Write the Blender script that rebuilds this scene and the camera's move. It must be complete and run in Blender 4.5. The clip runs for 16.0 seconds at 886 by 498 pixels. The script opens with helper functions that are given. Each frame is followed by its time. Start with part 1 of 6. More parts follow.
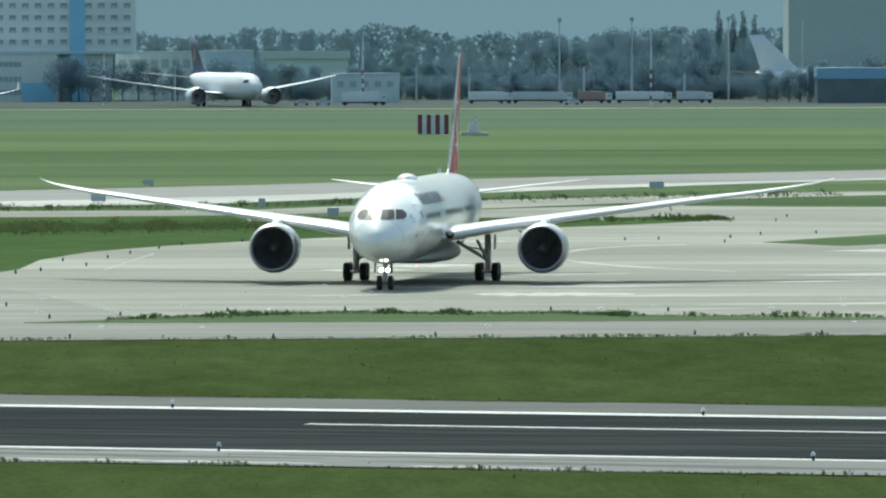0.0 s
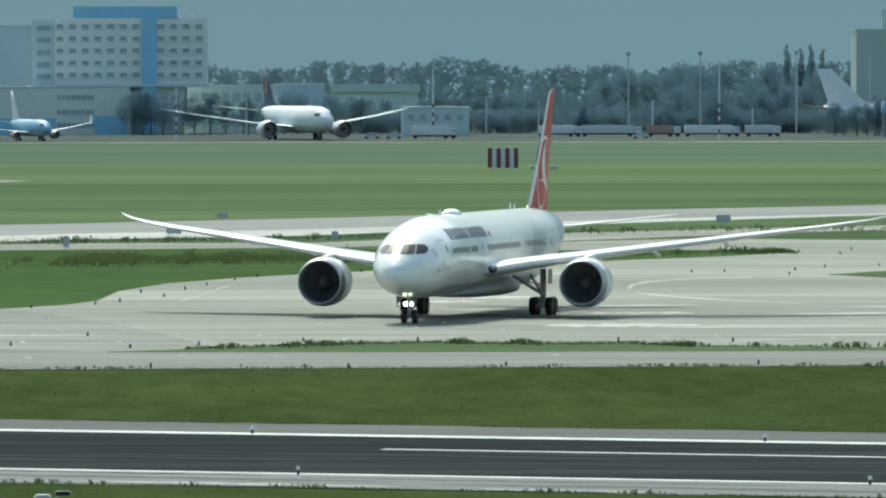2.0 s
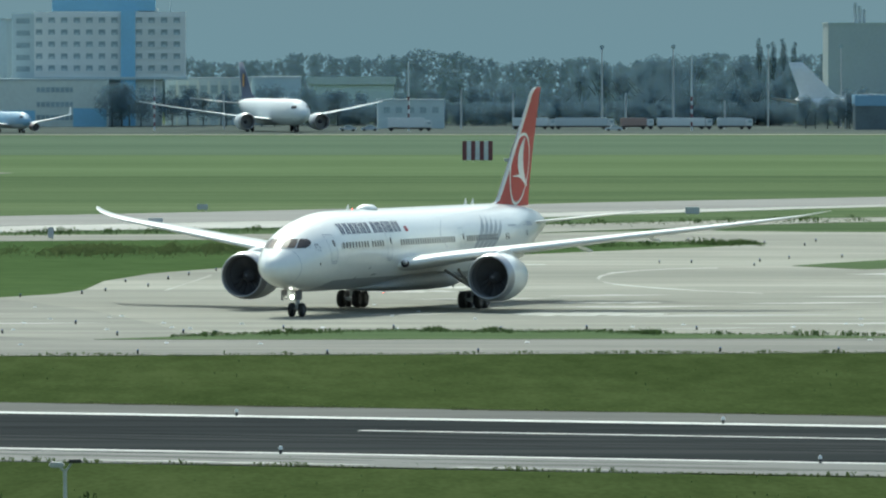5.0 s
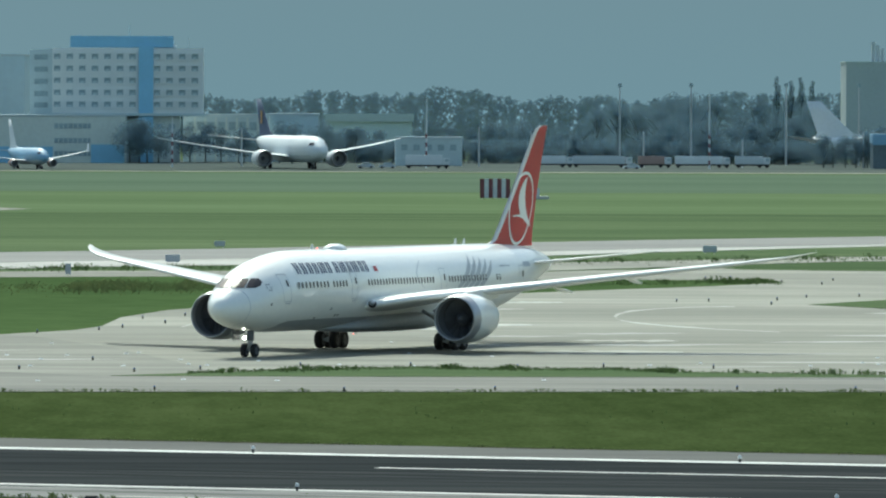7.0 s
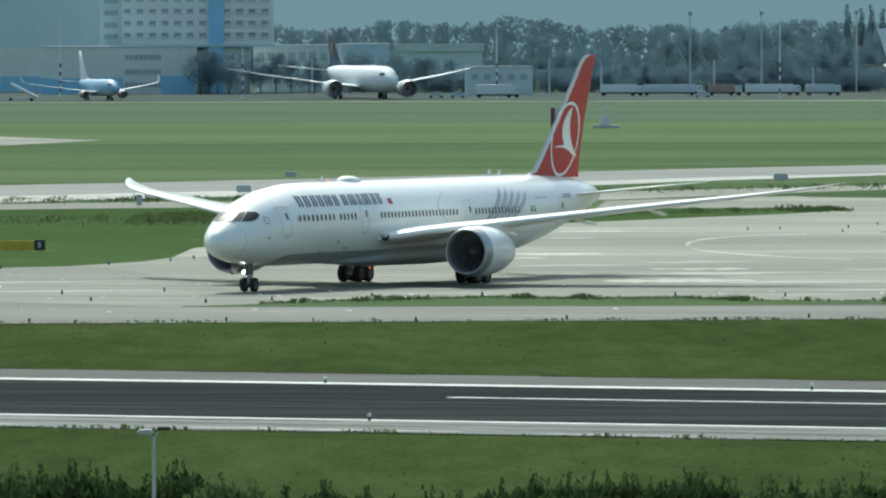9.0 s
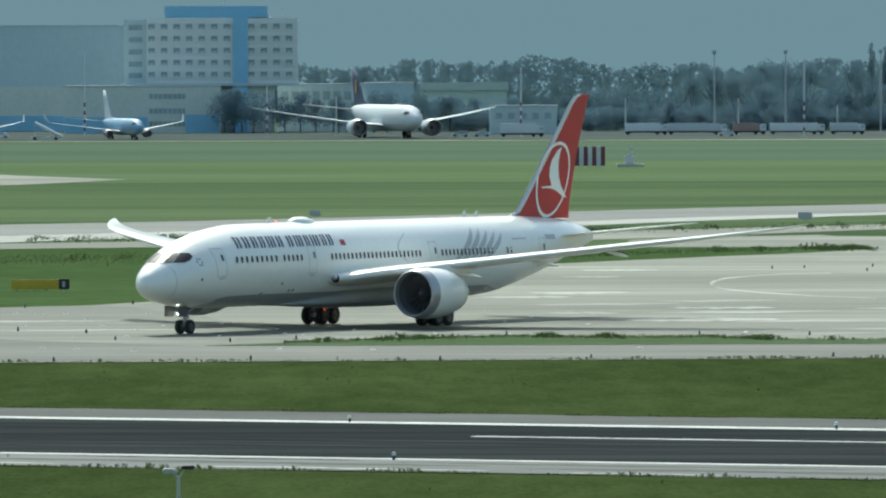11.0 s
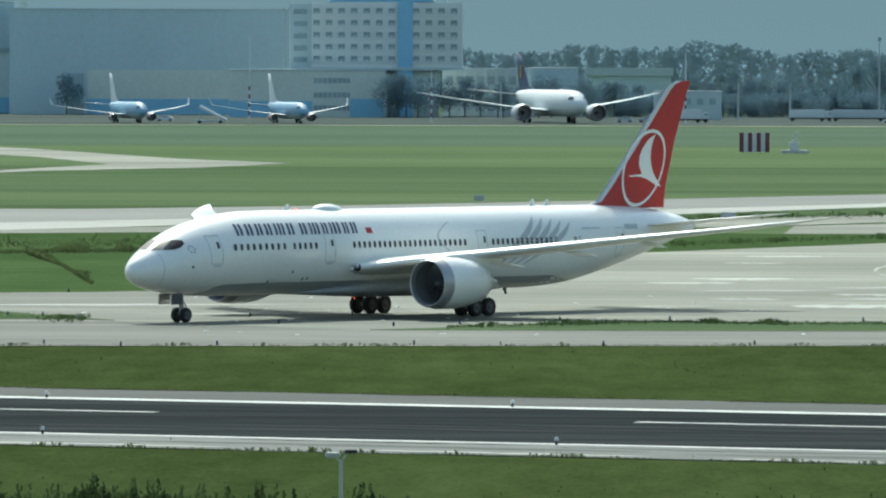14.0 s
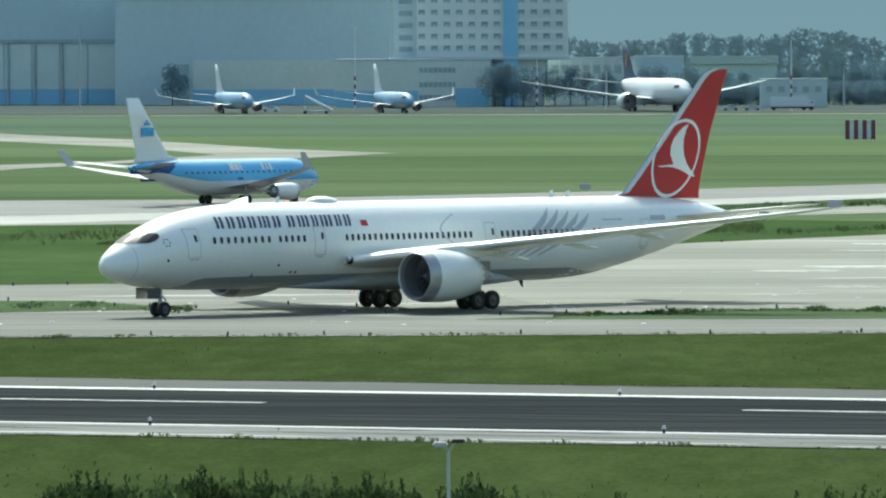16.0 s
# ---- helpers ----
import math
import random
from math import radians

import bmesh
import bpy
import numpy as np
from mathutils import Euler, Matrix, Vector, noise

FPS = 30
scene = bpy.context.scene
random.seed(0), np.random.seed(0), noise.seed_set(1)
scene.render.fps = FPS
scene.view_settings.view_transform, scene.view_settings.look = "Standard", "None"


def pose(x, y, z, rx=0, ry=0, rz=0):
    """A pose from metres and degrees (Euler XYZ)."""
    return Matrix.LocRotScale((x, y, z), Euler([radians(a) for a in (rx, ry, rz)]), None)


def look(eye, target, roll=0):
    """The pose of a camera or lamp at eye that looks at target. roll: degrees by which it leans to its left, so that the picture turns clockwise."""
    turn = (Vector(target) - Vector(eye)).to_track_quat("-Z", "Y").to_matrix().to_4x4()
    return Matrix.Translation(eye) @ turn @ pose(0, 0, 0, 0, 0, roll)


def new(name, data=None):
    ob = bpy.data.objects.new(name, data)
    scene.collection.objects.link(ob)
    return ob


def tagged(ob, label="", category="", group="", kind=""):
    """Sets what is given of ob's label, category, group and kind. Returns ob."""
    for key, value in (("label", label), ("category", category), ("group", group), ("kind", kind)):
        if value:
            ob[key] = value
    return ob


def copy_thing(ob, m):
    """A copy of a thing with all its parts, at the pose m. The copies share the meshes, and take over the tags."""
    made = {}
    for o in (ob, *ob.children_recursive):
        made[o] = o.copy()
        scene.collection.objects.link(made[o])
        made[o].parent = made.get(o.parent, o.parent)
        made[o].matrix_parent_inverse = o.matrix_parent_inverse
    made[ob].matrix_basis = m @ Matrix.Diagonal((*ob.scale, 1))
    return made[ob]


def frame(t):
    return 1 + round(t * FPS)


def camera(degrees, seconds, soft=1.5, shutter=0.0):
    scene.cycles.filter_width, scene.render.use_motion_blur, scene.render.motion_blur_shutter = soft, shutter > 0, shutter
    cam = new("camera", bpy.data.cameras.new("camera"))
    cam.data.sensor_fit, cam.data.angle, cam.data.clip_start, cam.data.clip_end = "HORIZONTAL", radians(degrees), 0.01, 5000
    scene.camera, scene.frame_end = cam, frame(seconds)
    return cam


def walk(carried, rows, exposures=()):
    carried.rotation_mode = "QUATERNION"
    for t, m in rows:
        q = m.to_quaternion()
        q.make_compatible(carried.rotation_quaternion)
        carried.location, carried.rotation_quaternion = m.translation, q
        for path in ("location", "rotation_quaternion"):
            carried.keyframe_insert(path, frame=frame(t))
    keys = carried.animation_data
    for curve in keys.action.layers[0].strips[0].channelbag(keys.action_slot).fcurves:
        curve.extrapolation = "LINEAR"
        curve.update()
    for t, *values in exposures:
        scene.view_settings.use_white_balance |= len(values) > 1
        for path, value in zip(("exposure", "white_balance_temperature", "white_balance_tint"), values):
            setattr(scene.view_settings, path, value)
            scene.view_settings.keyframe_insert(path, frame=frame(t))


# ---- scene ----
SECONDS = 16.0
cam = camera(5.336, SECONDS, soft=2.15)


def aim(x, y, z, tilt, turn, lean):
    """Camera pose: tilt above the horizon, turn to the left, lean about the view."""
    return pose(x, y, z, 90 + tilt, 0, turn) @ pose(0, 0, 0, 0, 0, lean)


PATH = [
    (0.0, 0.73, 40.98, 18.15, -1.3196, -1.1947, -0.125),
    (0.1, 0.67, 37.79, 18.21, -1.3206, -1.1987, -0.127),
    (0.2, 0.60, 34.59, 18.28, -1.3231, -1.2083, -0.133),
    (0.3, 0.54, 31.39, 18.34, -1.3261, -1.2197, -0.140),
    (0.4, 0.48, 28.19, 18.41, -1.3286, -1.2292, -0.149),
    (0.5, 0.42, 24.99, 18.48, -1.3297, -1.2332, -0.159),
    (0.6, 0.41, 24.99, 18.48, -1.3255, -1.2292, -0.171),
    (0.7, 0.40, 24.99, 18.48, -1.3145, -1.2182, -0.188),
    (0.8, 0.40, 24.99, 18.48, -1.2990, -1.2018, -0.206),
    (0.9, 0.39, 24.99, 18.48, -1.2815, -1.1815, -0.219),
    (1.0, 0.38, 24.99, 18.48, -1.2643, -1.1589, -0.225),
    (1.1, 0.38, 24.99, 18.48, -1.2443, -1.1214, -0.211),
    (1.2, 0.37, 24.99, 18.48, -1.2195, -1.0636, -0.179),
    (1.3, 0.36, 24.99, 18.48, -1.1940, -0.9979, -0.140),
    (1.4, 0.36, 24.99, 18.48, -1.1716, -0.9367, -0.105),
    (1.5, 0.35, 24.99, 18.47, -1.1565, -0.8922, -0.086),
    (1.6, 0.34, 24.99, 18.47, -1.1470, -0.8599, -0.080),
    (1.7, 0.33, 24.99, 18.47, -1.1391, -0.8291, -0.077),
    (1.8, 0.33, 24.99, 18.47, -1.1325, -0.8031, -0.074),
    (1.9, 0.32, 24.99, 18.47, -1.1271, -0.7851, -0.070),
    (2.0, 0.31, 24.99, 18.47, -1.1228, -0.7783, -0.065),
    (2.1, 0.32, 26.39, 18.44, -1.1190, -0.7818, -0.049),
    (2.2, 0.33, 27.79, 18.41, -1.1153, -0.7901, -0.021),
    (2.3, 0.34, 29.19, 18.38, -1.1123, -0.8000, 0.010),
    (2.4, 0.35, 30.59, 18.35, -1.1102, -0.8082, 0.034),
    (2.5, 0.35, 31.99, 18.32, -1.1094, -0.8117, 0.045),
    (2.6, 0.38, 35.79, 18.24, -1.1112, -0.8085, 0.043),
    (2.7, 0.41, 39.59, 18.16, -1.1154, -0.8007, 0.037),
    (2.8, 0.44, 43.39, 18.08, -1.1204, -0.7915, 0.030),
    (2.9, 0.46, 47.19, 18.00, -1.1246, -0.7838, 0.023),
    (3.0, 0.48, 50.99, 17.92, -1.1264, -0.7805, 0.016),
    (3.1, 0.44, 48.19, 17.98, -1.1227, -0.7897, 0.010),
    (3.2, 0.40, 45.39, 18.04, -1.1140, -0.8127, 0.005),
    (3.3, 0.36, 42.59, 18.10, -1.1036, -0.8424, -0.001),
    (3.4, 0.32, 39.79, 18.16, -1.0949, -0.8720, -0.007),
    (3.5, 0.29, 36.99, 18.22, -1.0912, -0.8944, -0.013),
    (3.6, 0.25, 33.29, 18.29, -1.0967, -0.9092, -0.020),
    (3.7, 0.21, 29.59, 18.37, -1.1108, -0.9214, -0.028),
    (3.8, 0.17, 25.89, 18.45, -1.1299, -0.9327, -0.036),
    (3.9, 0.14, 22.19, 18.53, -1.1504, -0.9449, -0.042),
    (4.0, 0.11, 18.50, 18.61, -1.1688, -0.9594, -0.045),
    (4.1, 0.08, 15.00, 18.68, -1.1896, -0.9856, -0.038),
    (4.2, 0.06, 11.50, 18.76, -1.2023, -1.0036, -0.028),
    (4.3, 0.04, 8.21, 18.83, -1.2017, -1.0019, -0.023),
    (4.4, 0.02, 4.93, 18.90, -1.2002, -0.9969, -0.019),
    (4.5, 0.01, 1.64, 18.97, -1.1977, -0.9890, -0.015),
    (4.6, 0.00, 0.00, 19.00, -1.1943, -0.9785, -0.012),
    (6.3, 0.00, 0.00, 19.00, -1.0544, -0.7396, 0.050),
    (6.5, 0.00, 0.00, 19.00, -1.0213, -0.7580, 0.109),
    (7, 0.00, 0.00, 19.00, -0.9510, -0.8220, 0.210),
    (7.5, 0.00, 0.00, 19.00, -0.9541, -0.7183, 0.100),
    (8, 0.00, 0.00, 19.00, -1.1043, -0.5533, 0.065),
    (8.5, 0.00, 0.00, 19.00, -1.2810, -0.5015, -0.026),
    (9, 0.00, 0.00, 19.00, -1.3763, -0.3934, -0.112),
    (9.2, 0.00, 0.00, 19.00, -1.3483, -0.3412, -0.137),
    (11.3, 0.00, 0.00, 19.00, -1.1373, -0.2016, -0.138),
    (11.5, 0.00, 0.00, 19.00, -1.1856, -0.0083, -0.055),
    (12, 0.00, 0.00, 19.00, -1.2559, 0.2518, 0.099),
    (12.5, 0.00, 0.00, 19.00, -1.1630, 0.3708, 0.025),
    (13, 0.00, 0.00, 19.00, -1.0598, 0.4276, 0.246),
    (13.5, 0.00, 0.00, 19.00, -1.0832, 0.5148, 0.199),
    (14, 0.00, 0.00, 19.00, -1.2318, 0.7401, 0.149),
    (14.5, 0.00, 0.00, 19.00, -1.2766, 0.9603, -0.003),
    (15, 0.00, 0.00, 19.00, -1.3123, 1.1149, -0.240),
    (15.5, 0.00, 0.00, 19.00, -1.3430, 1.3016, -0.186),
    (16, 0.00, 0.00, 19.00, -1.2962, 1.3813, -0.170),
]
walk(cam, [(r[0], aim(*r[1:])) for r in PATH], exposures=[(0, 0.32, 6150, -6), (2.0, 0.26, 6150, -6), (4.0, 0.23, 6150, -6), (9.0, 0.23, 6150, -6), (11.5, 0.19, 6150, -6), (12.5, 0.25, 6150, -6), (14.5, 0.31, 6150, -6), (16.0, 0.45, 6150, -6)])

# ---- world, sun, exposure ----
SUN = Vector((-0.2, 0.98, 1.0)).normalized()
world = bpy.data.worlds.new("sky")
world.use_nodes = True
scene.world = world
wn = world.node_tree.nodes
sky = wn.new("ShaderNodeTexSky")
sky.sky_type, sky.sun_disc = "NISHITA", False
sky.sun_elevation = math.asin(SUN.z)
sky.sun_rotation = math.atan2(SUN.x, SUN.y)
sky.dust_density, sky.air_density = 3.0, 1.2
wn["Background"].inputs["Strength"].default_value = 0.15
world.node_tree.links.new(sky.outputs[0], wn["Background"].inputs["Color"])
lamp = bpy.data.lights.new("sun", "SUN")
lamp.energy, lamp.angle, lamp.color = 3.0, radians(2.0), (1.0, 0.96, 0.88)
sun_ob = new("sun", lamp)
sun_ob.matrix_world = look((0, 0, 200), Vector((0, 0, 200)) - SUN)


# ---- materials ----
def nodes_of(name):
    m = bpy.data.materials.new(name)
    m.use_nodes = True
    return m, m.node_tree, m.node_tree.nodes["Principled BSDF"]


def paint(name, rgb, rough=0.5, metal=0.0, vary=0.12, scale=1.0, coat=0.0, bump=0.0, fine=12.0, emit=0.0):
    """A painted or plain surface: broad and fine variation of the colour, and a little relief."""
    m, t, b = nodes_of(name)
    coord = t.nodes.new("ShaderNodeTexCoord")
    big, small = t.nodes.new("ShaderNodeTexNoise"), t.nodes.new("ShaderNodeTexNoise")
    big.inputs["Scale"].default_value, small.inputs["Scale"].default_value = scale, scale * fine
    big.inputs["Detail"].default_value = 4
    for n in (big, small):
        t.links.new(coord.outputs["Object"], n.inputs["Vector"])
    add = t.nodes.new("ShaderNodeMath")
    add.operation = "ADD"
    t.links.new(big.outputs[0], add.inputs[0])
    t.links.new(small.outputs[0], add.inputs[1])
    ramp = t.nodes.new("ShaderNodeMapRange")
    ramp.inputs[1].default_value, ramp.inputs[2].default_value = 0.7, 1.3
    ramp.inputs[3].default_value, ramp.inputs[4].default_value = 1 - vary, 1 + vary
    t.links.new(add.outputs[0], ramp.inputs[0])
    mul = t.nodes.new("ShaderNodeVectorMath")
    mul.operation = "SCALE"
    mul.inputs[0].default_value = rgb
    t.links.new(ramp.outputs[0], mul.inputs["Scale"])
    t.links.new(mul.outputs[0], b.inputs["Base Color"])
    b.inputs["Roughness"].default_value, b.inputs["Metallic"].default_value = rough, metal
    b.inputs["Coat Weight"].default_value = coat
    b.inputs["Coat Roughness"].default_value = 0.08
    if bump:
        bp = t.nodes.new("ShaderNodeBump")
        bp.inputs["Strength"].default_value = bump
        t.links.new(small.outputs[0], bp.inputs["Height"])
        t.links.new(bp.outputs[0], b.inputs["Normal"])
    if emit:
        b.inputs["Emission Color"].default_value = (*rgb, 1)
        b.inputs["Emission Strength"].default_value = emit
    return m


def ground_mat(name, cols, scales, rough=0.9, stretch=(1, 1, 1), turn=0.0, bump=0.3, spec=0.5):
    """Ground cover from three noises, coarse to fine; cols: dark, middle, light."""
    m, t, b = nodes_of(name)
    coord, mp = t.nodes.new("ShaderNodeTexCoord"), t.nodes.new("ShaderNodeMapping")
    mp.inputs["Scale"].default_value = stretch
    mp.inputs["Rotation"].default_value = (0, 0, turn)
    t.links.new(coord.outputs["Object"], mp.inputs["Vector"])
    last = None
    for s, w in scales:
        n = t.nodes.new("ShaderNodeTexNoise")
        n.inputs["Scale"].default_value, n.inputs["Detail"].default_value = s, 5
        t.links.new(mp.outputs[0], n.inputs["Vector"])
        k = t.nodes.new("ShaderNodeMath")
        k.operation = "MULTIPLY_ADD"
        k.inputs[1].default_value = w
        t.links.new(n.outputs[0], k.inputs[0])
        if last:
            t.links.new(last.outputs[0], k.inputs[2])
        else:
            k.inputs[2].default_value = 0.5 - 0.5 * sum(w2 for _, w2 in scales)
        last, fine = k, n
    ramp = t.nodes.new("ShaderNodeValToRGB")
    ramp.color_ramp.elements[0].position, ramp.color_ramp.elements[1].position = 0.25, 0.75
    ramp.color_ramp.elements[0].color, ramp.color_ramp.elements[1].color = (*cols[0], 1), (*cols[2], 1)
    mid = ramp.color_ramp.elements.new(0.5)
    mid.color = (*cols[1], 1)
    t.links.new(last.outputs[0], ramp.inputs[0])
    t.links.new(ramp.outputs[0], b.inputs["Base Color"])
    b.inputs["Roughness"].default_value = rough
    b.inputs["Specular IOR Level"].default_value = spec
    if bump:
        bp = t.nodes.new("ShaderNodeBump")
        bp.inputs["Strength"].default_value, bp.inputs["Distance"].default_value = bump, 0.05
        t.links.new(fine.outputs[0], bp.inputs["Height"])
        t.links.new(bp.outputs[0], b.inputs["Normal"])
    return m


# grass colour is paler and less green, to hold the distant haze
M_GRASS = ground_mat("grass", ((0.070, 0.102, 0.051), (0.097, 0.135, 0.068), (0.138, 0.176, 0.093)),
                     ((0.008, 1.2), (0.07, 0.6), (0.9, 0.5), (6.0, 0.3)), stretch=(0.12, 1, 1), rough=1.0, spec=0.0)
# same grass close by, darker without the haze lightening
M_MEADOW = ground_mat("near_grass", ((0.034, 0.049, 0.016), (0.048, 0.067, 0.0235), (0.067, 0.088, 0.033)),
                      ((0.03, 0.5), (0.15, 0.6), (0.8, 0.6), (5.0, 0.5)), stretch=(0.6, 0.11, 1), rough=1.0, spec=0.0)
M_FARAPRON = ground_mat("far_apron_tarmac", ((0.075, 0.092, 0.085), (0.10, 0.118, 0.108), (0.13, 0.145, 0.132)),
                        ((0.02, 0.7), (0.1, 0.4), (1.0, 0.2)), rough=1.0, stretch=(0.2, 1, 1), bump=0.0, spec=0.0)
M_CONC = ground_mat("concrete", ((0.124, 0.125, 0.101), (0.182, 0.183, 0.150), (0.29, 0.288, 0.236)),
                    ((0.02, 1.1), (0.15, 0.6), (3.0, 0.25)), rough=0.8, stretch=(0.25, 1, 1), bump=0.1, spec=0.2)
M_LANE = ground_mat("lane_concrete", ((0.072, 0.074, 0.064), (0.110, 0.112, 0.097), (0.18, 0.18, 0.155)),
                    ((0.03, 1.1), (0.2, 0.7), (3.0, 0.25)), rough=0.8, stretch=(0.2, 1, 1), bump=0.1, spec=0.2)
M_MID = ground_mat("weathered_concrete", ((0.100, 0.102, 0.085), (0.150, 0.152, 0.127), (0.235, 0.235, 0.198)),
                   ((0.02, 1.1), (0.15, 0.7), (3.0, 0.25)), rough=0.8, stretch=(0.25, 1, 1), bump=0.1, spec=0.2)
M_ASPH = ground_mat("runway_asphalt", ((0.027, 0.030, 0.031), (0.041, 0.045, 0.046), (0.066, 0.069, 0.068)),
                    ((0.25, 0.8), (0.06, 0.6), (4.0, 0.3)), rough=0.8, stretch=(0.03, 1, 1), turn=radians(23.7), bump=0.0, spec=0.0)
M_RUBBER = ground_mat("rubber_marked_asphalt", ((0.025, 0.028, 0.029), (0.035, 0.038, 0.039), (0.052, 0.055, 0.055)),
                      ((0.3, 0.8), (0.08, 0.6), (4.0, 0.3)), rough=0.8, stretch=(0.05, 1, 1), turn=radians(23.7), bump=0.0, spec=0.0)
M_EARTH = ground_mat("bare_earth", ((0.050, 0.050, 0.034), (0.075, 0.076, 0.050), (0.11, 0.11, 0.074)),
                     ((0.3, 0.8), (1.5, 0.6), (5.0, 0.4)), rough=1.0, bump=0.2, spec=0.0)
M_SHOULD = ground_mat("shoulder_asphalt", ((0.075, 0.078, 0.073), (0.10, 0.102, 0.096), (0.14, 0.14, 0.131)),
                      ((0.02, 0.6), (0.2, 0.6), (3.0, 0.3)), rough=0.8, stretch=(0.15, 1, 1), turn=radians(23.7), bump=0.0, spec=0.05)
M_PALE = ground_mat("pale_concrete", ((0.16, 0.162, 0.143), (0.24, 0.243, 0.22), (0.37, 0.37, 0.335)),
                    ((0.03, 0.8), (0.3, 0.5), (3.0, 0.2)), rough=0.75, stretch=(0.2, 1, 1), bump=0.1)
M_EDGE = ground_mat("runway_edge_concrete", ((0.10, 0.104, 0.097), (0.148, 0.152, 0.144), (0.22, 0.224, 0.21)),
                    ((0.03, 0.9), (0.3, 0.5), (3.0, 0.2)), rough=0.8, stretch=(0.1, 1, 1), turn=radians(23.7), bump=0.0, spec=0.1)
M_TAXI = ground_mat("taxiway_asphalt", ((0.068, 0.072, 0.071), (0.10, 0.104, 0.10), (0.15, 0.152, 0.146)),
                    ((0.02, 0.7), (0.1, 0.5), (3.0, 0.2)), rough=0.8, stretch=(0.2, 1, 1), bump=0.15)
M_CHALK = ground_mat("chalky_worn_paint", ((0.20, 0.20, 0.175), (0.36, 0.36, 0.32), (0.52, 0.52, 0.47)),
                     ((0.05, 1.0), (0.5, 0.7), (3.0, 0.3)), rough=0.75, stretch=(0.2, 1, 1), bump=0.0, spec=0.1)
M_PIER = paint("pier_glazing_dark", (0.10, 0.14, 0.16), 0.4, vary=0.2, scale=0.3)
# tower colour is set near the sky tone, with haze in it
M_TOWER = paint("tower_haze_grey", (0.40, 0.455, 0.475), 0.8, vary=0.06, scale=0.1)
M_LINE = paint("marking_white", (0.46, 0.47, 0.445), 0.7, vary=0.3, scale=0.4)
M_WHITE = paint("aircraft_white", (0.84, 0.84, 0.79), 0.32, vary=0.03, scale=0.25, coat=0.6)
M_GREY = paint("aircraft_grey", (0.42, 0.43, 0.44), 0.4, vary=0.05, scale=0.4, coat=0.3)
# belly grey is darker than its paint, with underside shade included
M_BELLY = paint("aircraft_belly_shade_grey", (0.34, 0.355, 0.36), 0.45, vary=0.08, scale=0.3)
M_RED = paint("fin_red", (0.43, 0.012, 0.014), 0.42, vary=0.08, scale=0.4, coat=0.08)
M_DARK = paint("dark_glass", (0.03, 0.024, 0.026), 0.3, vary=0.1)
M_DARK.node_tree.nodes["Principled BSDF"].inputs["Specular IOR Level"].default_value = 0.3
M_NAVY = paint("navy_paint", (0.035, 0.045, 0.10), 0.4, vary=0.05)
M_FEATH = paint("grey_feather_paint", (0.47, 0.485, 0.49), 0.4, vary=0.05)
M_METAL = paint("bare_metal", (0.55, 0.55, 0.56), 0.3, metal=0.9, vary=0.06)
M_LIP = paint("inlet_lip_metal", (0.42, 0.42, 0.43), 0.35, metal=0.6, vary=0.06)
M_FAN = paint("fan_titanium", (0.16, 0.16, 0.17), 0.4, metal=0.5, vary=0.1)
M_DUCT = paint("inlet_duct_liner", (0.16, 0.16, 0.165), 0.6, vary=0.05)
M_TYRE = paint("tyre_rubber", (0.022, 0.022, 0.023), 0.85, vary=0.15, scale=3)
M_RIM = paint("wheel_rim_dull", (0.10, 0.10, 0.105), 0.6, vary=0.1)
M_STRUT = paint("gear_strut", (0.38, 0.39, 0.40), 0.4, metal=0.3, vary=0.1)
M_GLOW = paint("landing_light", (1.0, 0.95, 0.82), 0.2, emit=22.0)
M_BEACON = paint("beacon_red", (1.0, 0.08, 0.04), 0.2, emit=3.0)
M_SEAM = paint("panel_seam", (0.46, 0.48, 0.50), 0.5)
M_KBLUE = paint("sky_blue_paint", (0.08, 0.40, 0.70), 0.35, vary=0.04, coat=0.4)
M_KDARK = paint("deep_blue_paint", (0.012, 0.07, 0.22), 0.4, vary=0.05)
M_GOLD = paint("ochre_paint", (0.55, 0.30, 0.08), 0.5)
M_BLACK = paint("black_paint", (0.02, 0.02, 0.022), 0.6)
M_YEL = paint("sign_yellow", (0.55, 0.38, 0.03), 0.5)
M_ORANGE = paint("orange_paint", (0.5, 0.14, 0.03), 0.5)
M_POLE = paint("galvanised_steel", (0.45, 0.46, 0.47), 0.5, metal=0.3, vary=0.1)
M_BOARD_R = paint("board_maroon", (0.16, 0.05, 0.06), 0.7)
M_BOARD_W = paint("board_white", (0.6, 0.61, 0.62), 0.7)
# far building colours are lightened and blued to include the haze
M_HOTEL = paint("facade_haze_white", (0.70, 0.73, 0.71), 0.8, vary=0.06, scale=0.2)
M_HGREY = paint("facade_haze_grey", (0.50, 0.59, 0.60), 0.8, vary=0.06, scale=0.1)
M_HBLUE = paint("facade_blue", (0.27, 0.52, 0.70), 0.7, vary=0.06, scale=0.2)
M_PANE = paint("facade_glass_haze", (0.30, 0.39, 0.42), 0.3, vary=0.2, scale=0.3)
M_BEIGE = paint("cladding_beige_haze", (0.60, 0.65, 0.60), 0.8, vary=0.06, scale=0.1)
M_HANGAR = paint("hangar_haze_blue", (0.47, 0.585, 0.62), 0.8, vary=0.05, scale=0.05)
M_HDOOR = paint("hangar_door_haze", (0.62, 0.70, 0.69), 0.8, vary=0.05, scale=0.05)
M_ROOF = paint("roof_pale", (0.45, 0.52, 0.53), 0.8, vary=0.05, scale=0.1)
# colours of far aircraft and vehicles, muted to carry the haze
M_FARWHITE = paint("dulled_white", (0.64, 0.68, 0.69), 0.6, vary=0.05)
